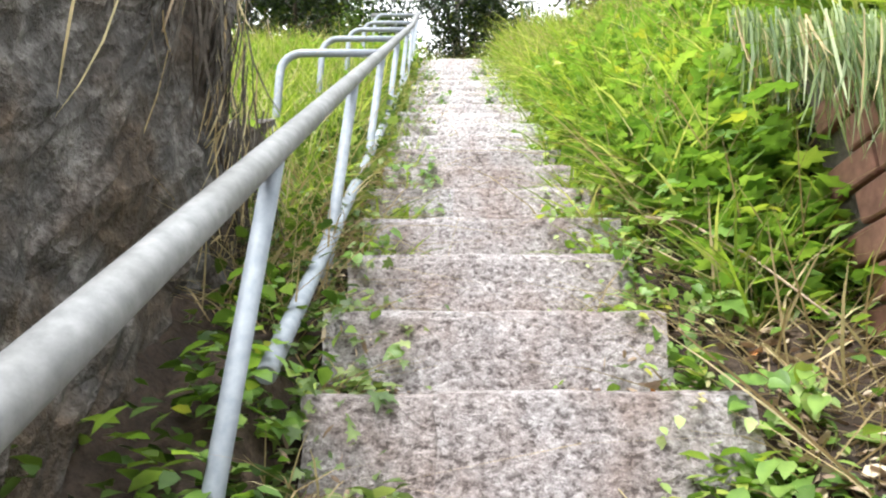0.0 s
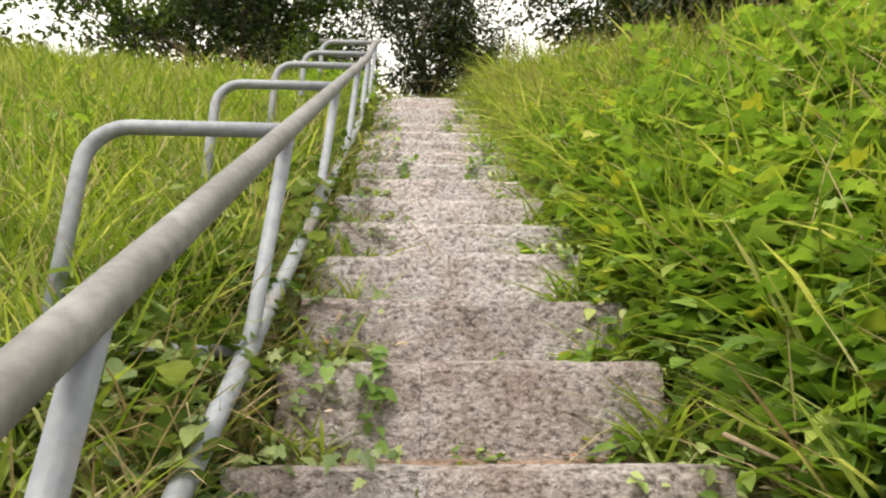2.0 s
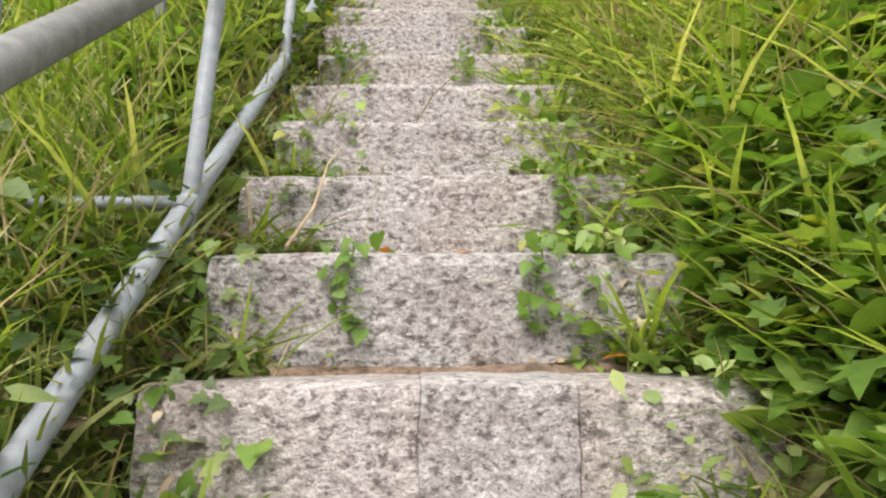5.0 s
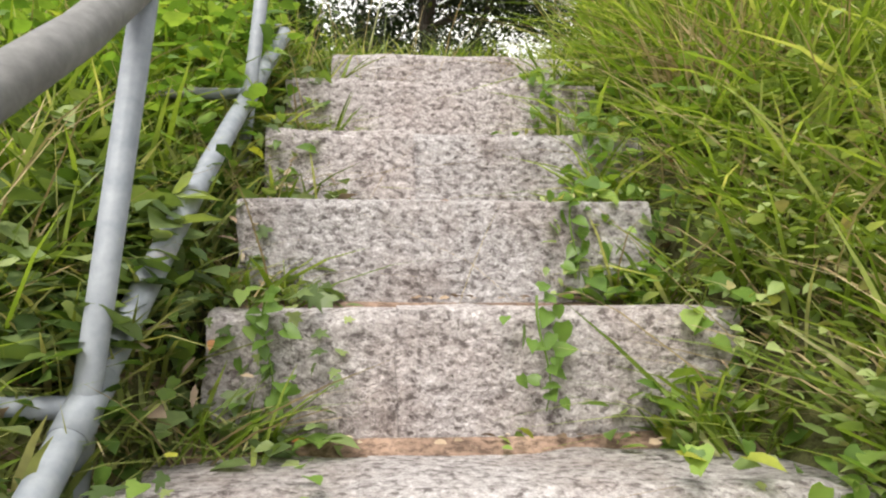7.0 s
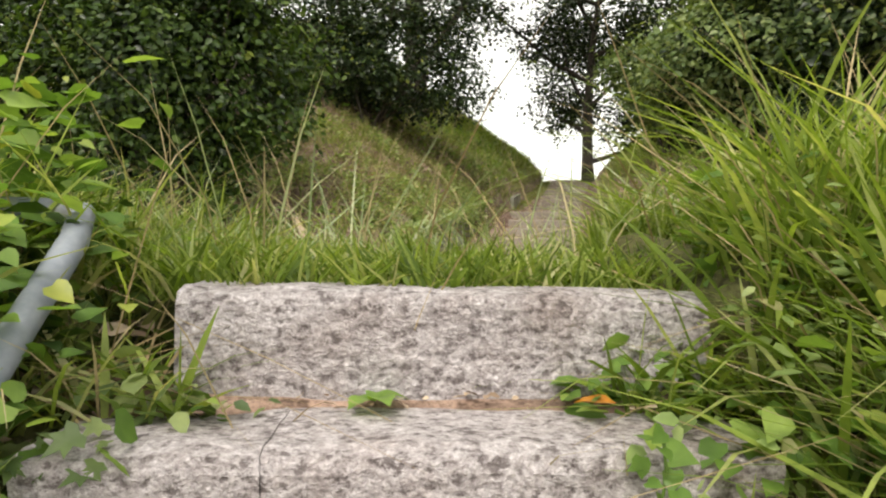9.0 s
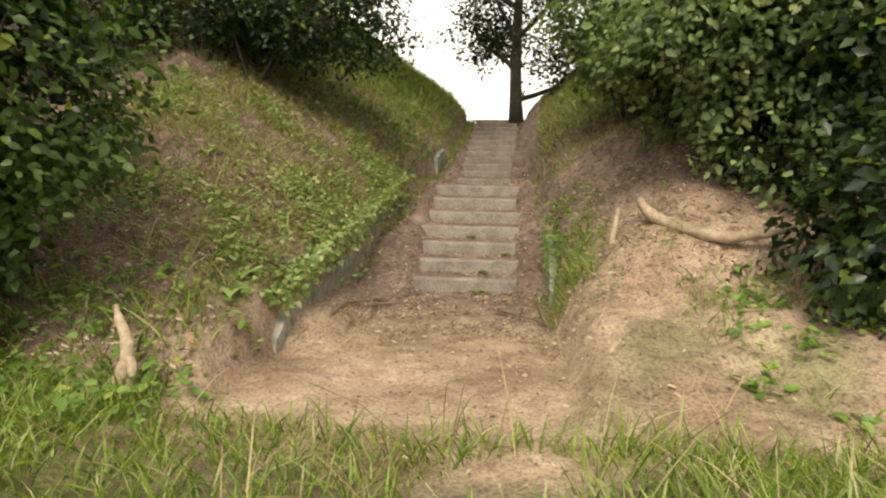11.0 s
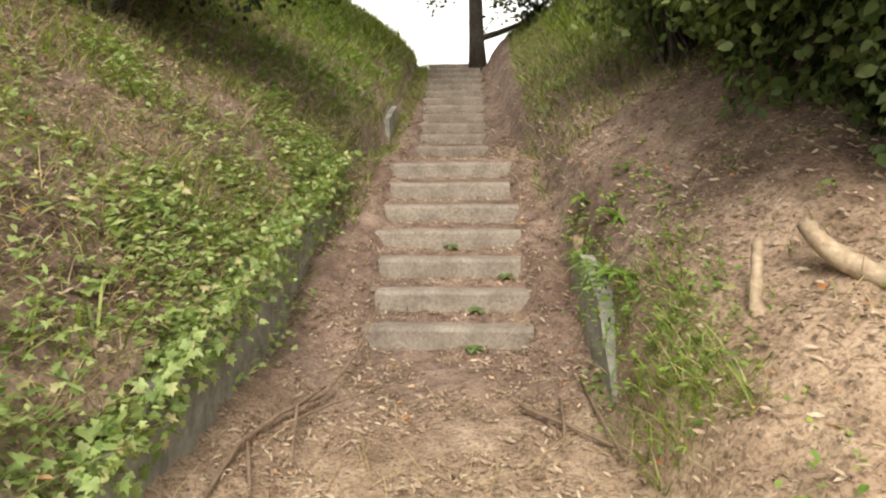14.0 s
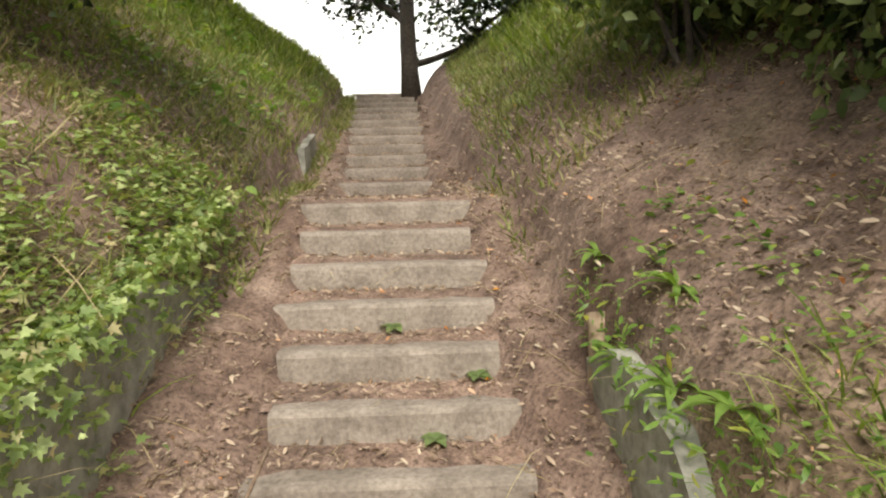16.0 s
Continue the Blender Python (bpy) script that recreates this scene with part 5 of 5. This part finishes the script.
grass_on("grass", b_to_world(b_scatter(4200, -3.2, -1.25, 4.0, 7.6, (3.2, 1.5, 0.1))), 0.22, "green grass tufts among the bank plants", w=0.008, droop=0.8)
tufts = b_scatter(1200, -3.2, -1.2, 4.2, 7.6, (2.6, 3.0, 0.1))
tz = on_land(b_to_world(np.repeat(tufts, 6, axis=0) + rng.normal(0, 0.05, (len(tufts) * 6, 2))), 0.03)
tz[:, 2] += rng.uniform(0, 0.14, len(tz))
tagged(leaves("weeds", tz, random_dirs(len(tz), -0.5, 0.7), random_ups(len(tz), 0.5), 0.065 * rng.uniform(0.4, 1.3, len(tz)), M_BANKLEAF, LEAF_SLIM), "narrow leaved green plants on the bank", "weeds", kind="stuff")
litter_on(10000, 0.5, 2.6, 4.4, 9.5, 0.037, "curled brown leaves and twigs under the shrub", (2.4, 3.0, -0.1))
stalks_on("twigs", b_to_world(b_scatter(1700, -3.2, 2.6, 4.2, 10.0)), 0.14, "thin dry twigs scattered on the dirt", lean=1.6, droop=1.4, w=0.005)
grass_on("grass", b_to_world(b_scatter(1500, 0.9, 3.0, 5.0, 9.0, (1.9, 2.0, 0.3))), 0.09, "thin grass on the shaded slope", M_BANKGRASS, w=0.007)
# around the broken wall and the sandy patch
grass_on("grass", b_to_world(b_scatter(900, 0.58, 0.86, 5.0, 6.3, (3.0, 1.0, -0.1))), 0.17, "green grass tuft beside the broken wall", w=0.007, droop=0.8)
weeds_on("weeds", b_to_world(b_scatter(45, 0.5, 0.95, 5.7, 7.5)), 0.038, 0.14, "ferny weeds over the broken wall", whorl=10, spread=0.06)
weeds_on("weeds", b_to_world(b_scatter(70, 0.60, 0.95, 5.3, 6.3)), 0.045, 0.14, "lush green weeds at the end of the broken wall", whorl=10, spread=0.05, shape=LEAF_SLIM)
weeds_on("weeds", b_to_world(b_scatter(90, 0.8, 2.2, 4.2, 7.2, (1.8, 1.0, 0.1))), 0.032, 0.08, "small weeds on the dirt slope", whorl=8, spread=0.05)
grass_on("grass", b_to_world(b_scatter(2600, 1.3, 3.4, 2.4, 4.9, (1.7, 3.0, -0.1))), 0.13, "thin grass at the edge of the sandy patch", w=0.007)
weeds_on("weeds", b_to_world(b_scatter(160, 1.5, 3.0, 3.0, 5.0, (1.8, 2.0, -0.1))), 0.06, 0.16, "weeds at the edge of the sandy patch", whorl=9, spread=0.06)
grass_on("grass", b_to_world(b_scatter(2600, -3.2, -1.2, 2.0, 3.9)), 0.2, "dark grass under the ivy shrub", w=0.009)
weeds_on("weeds", b_to_world(b_scatter(130, -2.4, -1.1, 2.6, 4.0)), 0.06, 0.2, "weeds at the foot of the bank", whorl=9, spread=0.06)
grass_on("grass", b_to_world(b_scatter(11000, -2.6, 3.4, 1.6, 3.15, (1.3, 1.0, -0.5))), 0.17, "grass at the edge of the sandy patch", w=0.008)
stalks_on("dry_stalks", b_to_world(b_scatter(120, -2.0, 2.2, 1.9, 3.2)), 0.42, "pale bent stalks before the sandy patch", w=0.006, lean=0.5)
weeds_on("weeds", b_to_world(off_channel(b_scatter(220, -4.5, -1.2, 8.0, 14.0))), 0.08, 0.2, "leafy plants on the upper bank", whorl=8, spread=0.07)
litter_on(26, -1.2, 1.8, 5.0, 8.5, 0.05, "orange fallen leaves on the dirt", mat=M_ORANGE, lift=0.025)


litter_on(11000, -1.3, 0.5, 6.9, 10.9, 0.037, "brown fallen leaves beside the concrete steps", (5.0, 1.0, -0.1))
CLOD = (np.array([(0.5, 0, 0), (-0.5, 0.1, 0), (0, 0.55, 0.05), (0.1, -0.45, 0), (0.05, 0, 0.45), (0, 0, -0.4)]),
        np.array([(0, 2, 4, 4), (2, 1, 4, 4), (1, 3, 4, 4), (3, 0, 4, 4), (2, 0, 5, 5), (1, 2, 5, 5), (3, 1, 5, 5), (0, 3, 5, 5)]))


def clods(n, u0, u1, v0, v1, size, label):
    p = on_land(b_to_world(b_scatter(n, u0, u1, v0, v1)), -0.002)
    m = len(p)
    return tagged(leaves("clods", p, random_dirs(m, -0.3, 0.3), random_ups(m, 0.3), size * rng.uniform(0.3, 1.3, m) ** 1.5, M_SOIL, CLOD), label, "clods", kind="stuff")


clods(1500, -1.1, 2.4, 2.9, 6.9, 0.02, "small clods and pebbles on the sandy dirt")
clods(1400, -1.1, 0.5, 5.2, 9.2, 0.02, "small clods on the dirt by the steps")

RH = 750
rv = rng.uniform(6.1, 7.6, RH)
ru = middle(rv) + half_right(rv) + rng.uniform(-0.05, 0.26, RH)
rz = wall_right_top(rv) + 0.14 + 0.5 * np.clip(ru - middle(rv) - half_right(rv), 0, 1) - rng.uniform(0, 1, RH) ** 2.0 * 0.2
tagged(leaves("weeds", b_points(np.column_stack([ru, rv, rz])), random_dirs(RH, -1.1, 0.3), random_ups(RH, 0.6), 0.05 * rng.uniform(0.4, 1.4, RH), M_WEED, LEAF_SLIM), "ferny shoots hanging over the broken wall", "weeds", kind="stuff")

# ---- single plants ----
def plant(place, count, size, mat, label, seed, slim=False, rise=0.6, category="plant", name="plant"):
    """A rosette: every leaf is a blade with a fold along its middle, on a short stalk."""
    r = random.Random(seed)
    root = new(name)
    root.location = place
    tagged(root, label, category)
    for k in range(count):
        a = k * 2.4 + r.uniform(-0.3, 0.3)
        length = size * r.uniform(0.7, 1.15)
        wide = length * (0.10 if slim else 0.36)
        lift = rise * r.uniform(0.5, 1.2)
        vs, fs = [], []
        n = 7
        for i in range(n):
            t = i / (n - 1)
            w = wide * math.sin(math.pi * min(1.0, 0.06 + 0.93 * t)) * (0.75 if t > 0.8 else 1)
            out, up = length * t, length * (lift * t - (0.75 if slim else 0.55) * t * t)
            vs += [(-w, out, up + 0.25 * w), (0, out, up), (w, out, up + 0.25 * w)]
            if i:
                b = i * 3
                fs += [(b - 3, b - 2, b + 1, b), (b - 2, b - 1, b + 2, b + 1)]
        leaf = mesh_object("leaf", vs, fs, mat, root, smooth=True)
        leaf.rotation_euler = (0, 0, a)
    return root


def on_b(u, v, lift=0.0):
    q = TURN @ Vector((u, v, 0))
    return q.x, q.y, float(land(q.x, q.y)) + lift


for i, (u, v, c, size) in enumerate(((-1.32, 4.35, 9, 0.16), (-1.45, 4.6, 8, 0.14), (-1.24, 4.85, 8, 0.13), (-1.5, 5.3, 9, 0.15), (-1.35, 5.75, 8, 0.13), (-1.75, 6.3, 9, 0.14), (-1.6, 6.0, 7, 0.12), (-2.1, 5.4, 8, 0.15), (-1.3, 4.15, 9, 0.17))):
    plant(on_b(u, v), c, size * 0.8, M_BANKLEAF, "broad leaved green plant on the dirt bank", 200 + i)
for i, (u, v) in enumerate(((0.62, 6.7), (0.58, 7.05), (0.72, 6.95), (0.66, 6.4), (0.60, 7.5))):
    plant(on_b(u, v), 12, 0.17, M_WEED, "green fern hanging over the broken wall", 300 + i, slim=True, rise=0.9, category="fern", name="fern")
for i, (k, x) in enumerate(((1, 0.02), (3, 0.28), (5, -0.2), (9, 0.5), (12, 0.05), (14, -0.24), (17, 0.46))):
    e, back = step_edge(k), step_edge(k - 1)
    plant((x, back[0] - 0.05, e[1] + 0.02), 6, 0.06, M_WEED, "small green seedling in a step joint", 400 + i, category="seedling", name="seedling")
for i, (x, y) in enumerate(((0.95, -5.45), (1.05, -5.1), (0.92, -4.75), (1.0, -4.2), (0.95, -3.7), (1.1, -4.5), (0.98, -3.3))):
    plant((x, y, float(land(x, y)) + 0.12), 9, 0.19, M_WEED, "large soft leaved plant beside the stone steps", 500 + i, rise=0.8)
for k, du in ((1, 0.28), (3, 0.12), (0, 0.25), (2, 0.5)):
    v = V1 + k * T_B
    q = TILTED @ Vector((float(middle(v)) + du - 0.1, v - 0.03, Z1 + (k - 1) * R_B + 0.05))
    plant(tuple(q), 8, 0.07, M_PALELEAF, "small green weed growing against a concrete step", 600 + k, category="weed", name="weed")
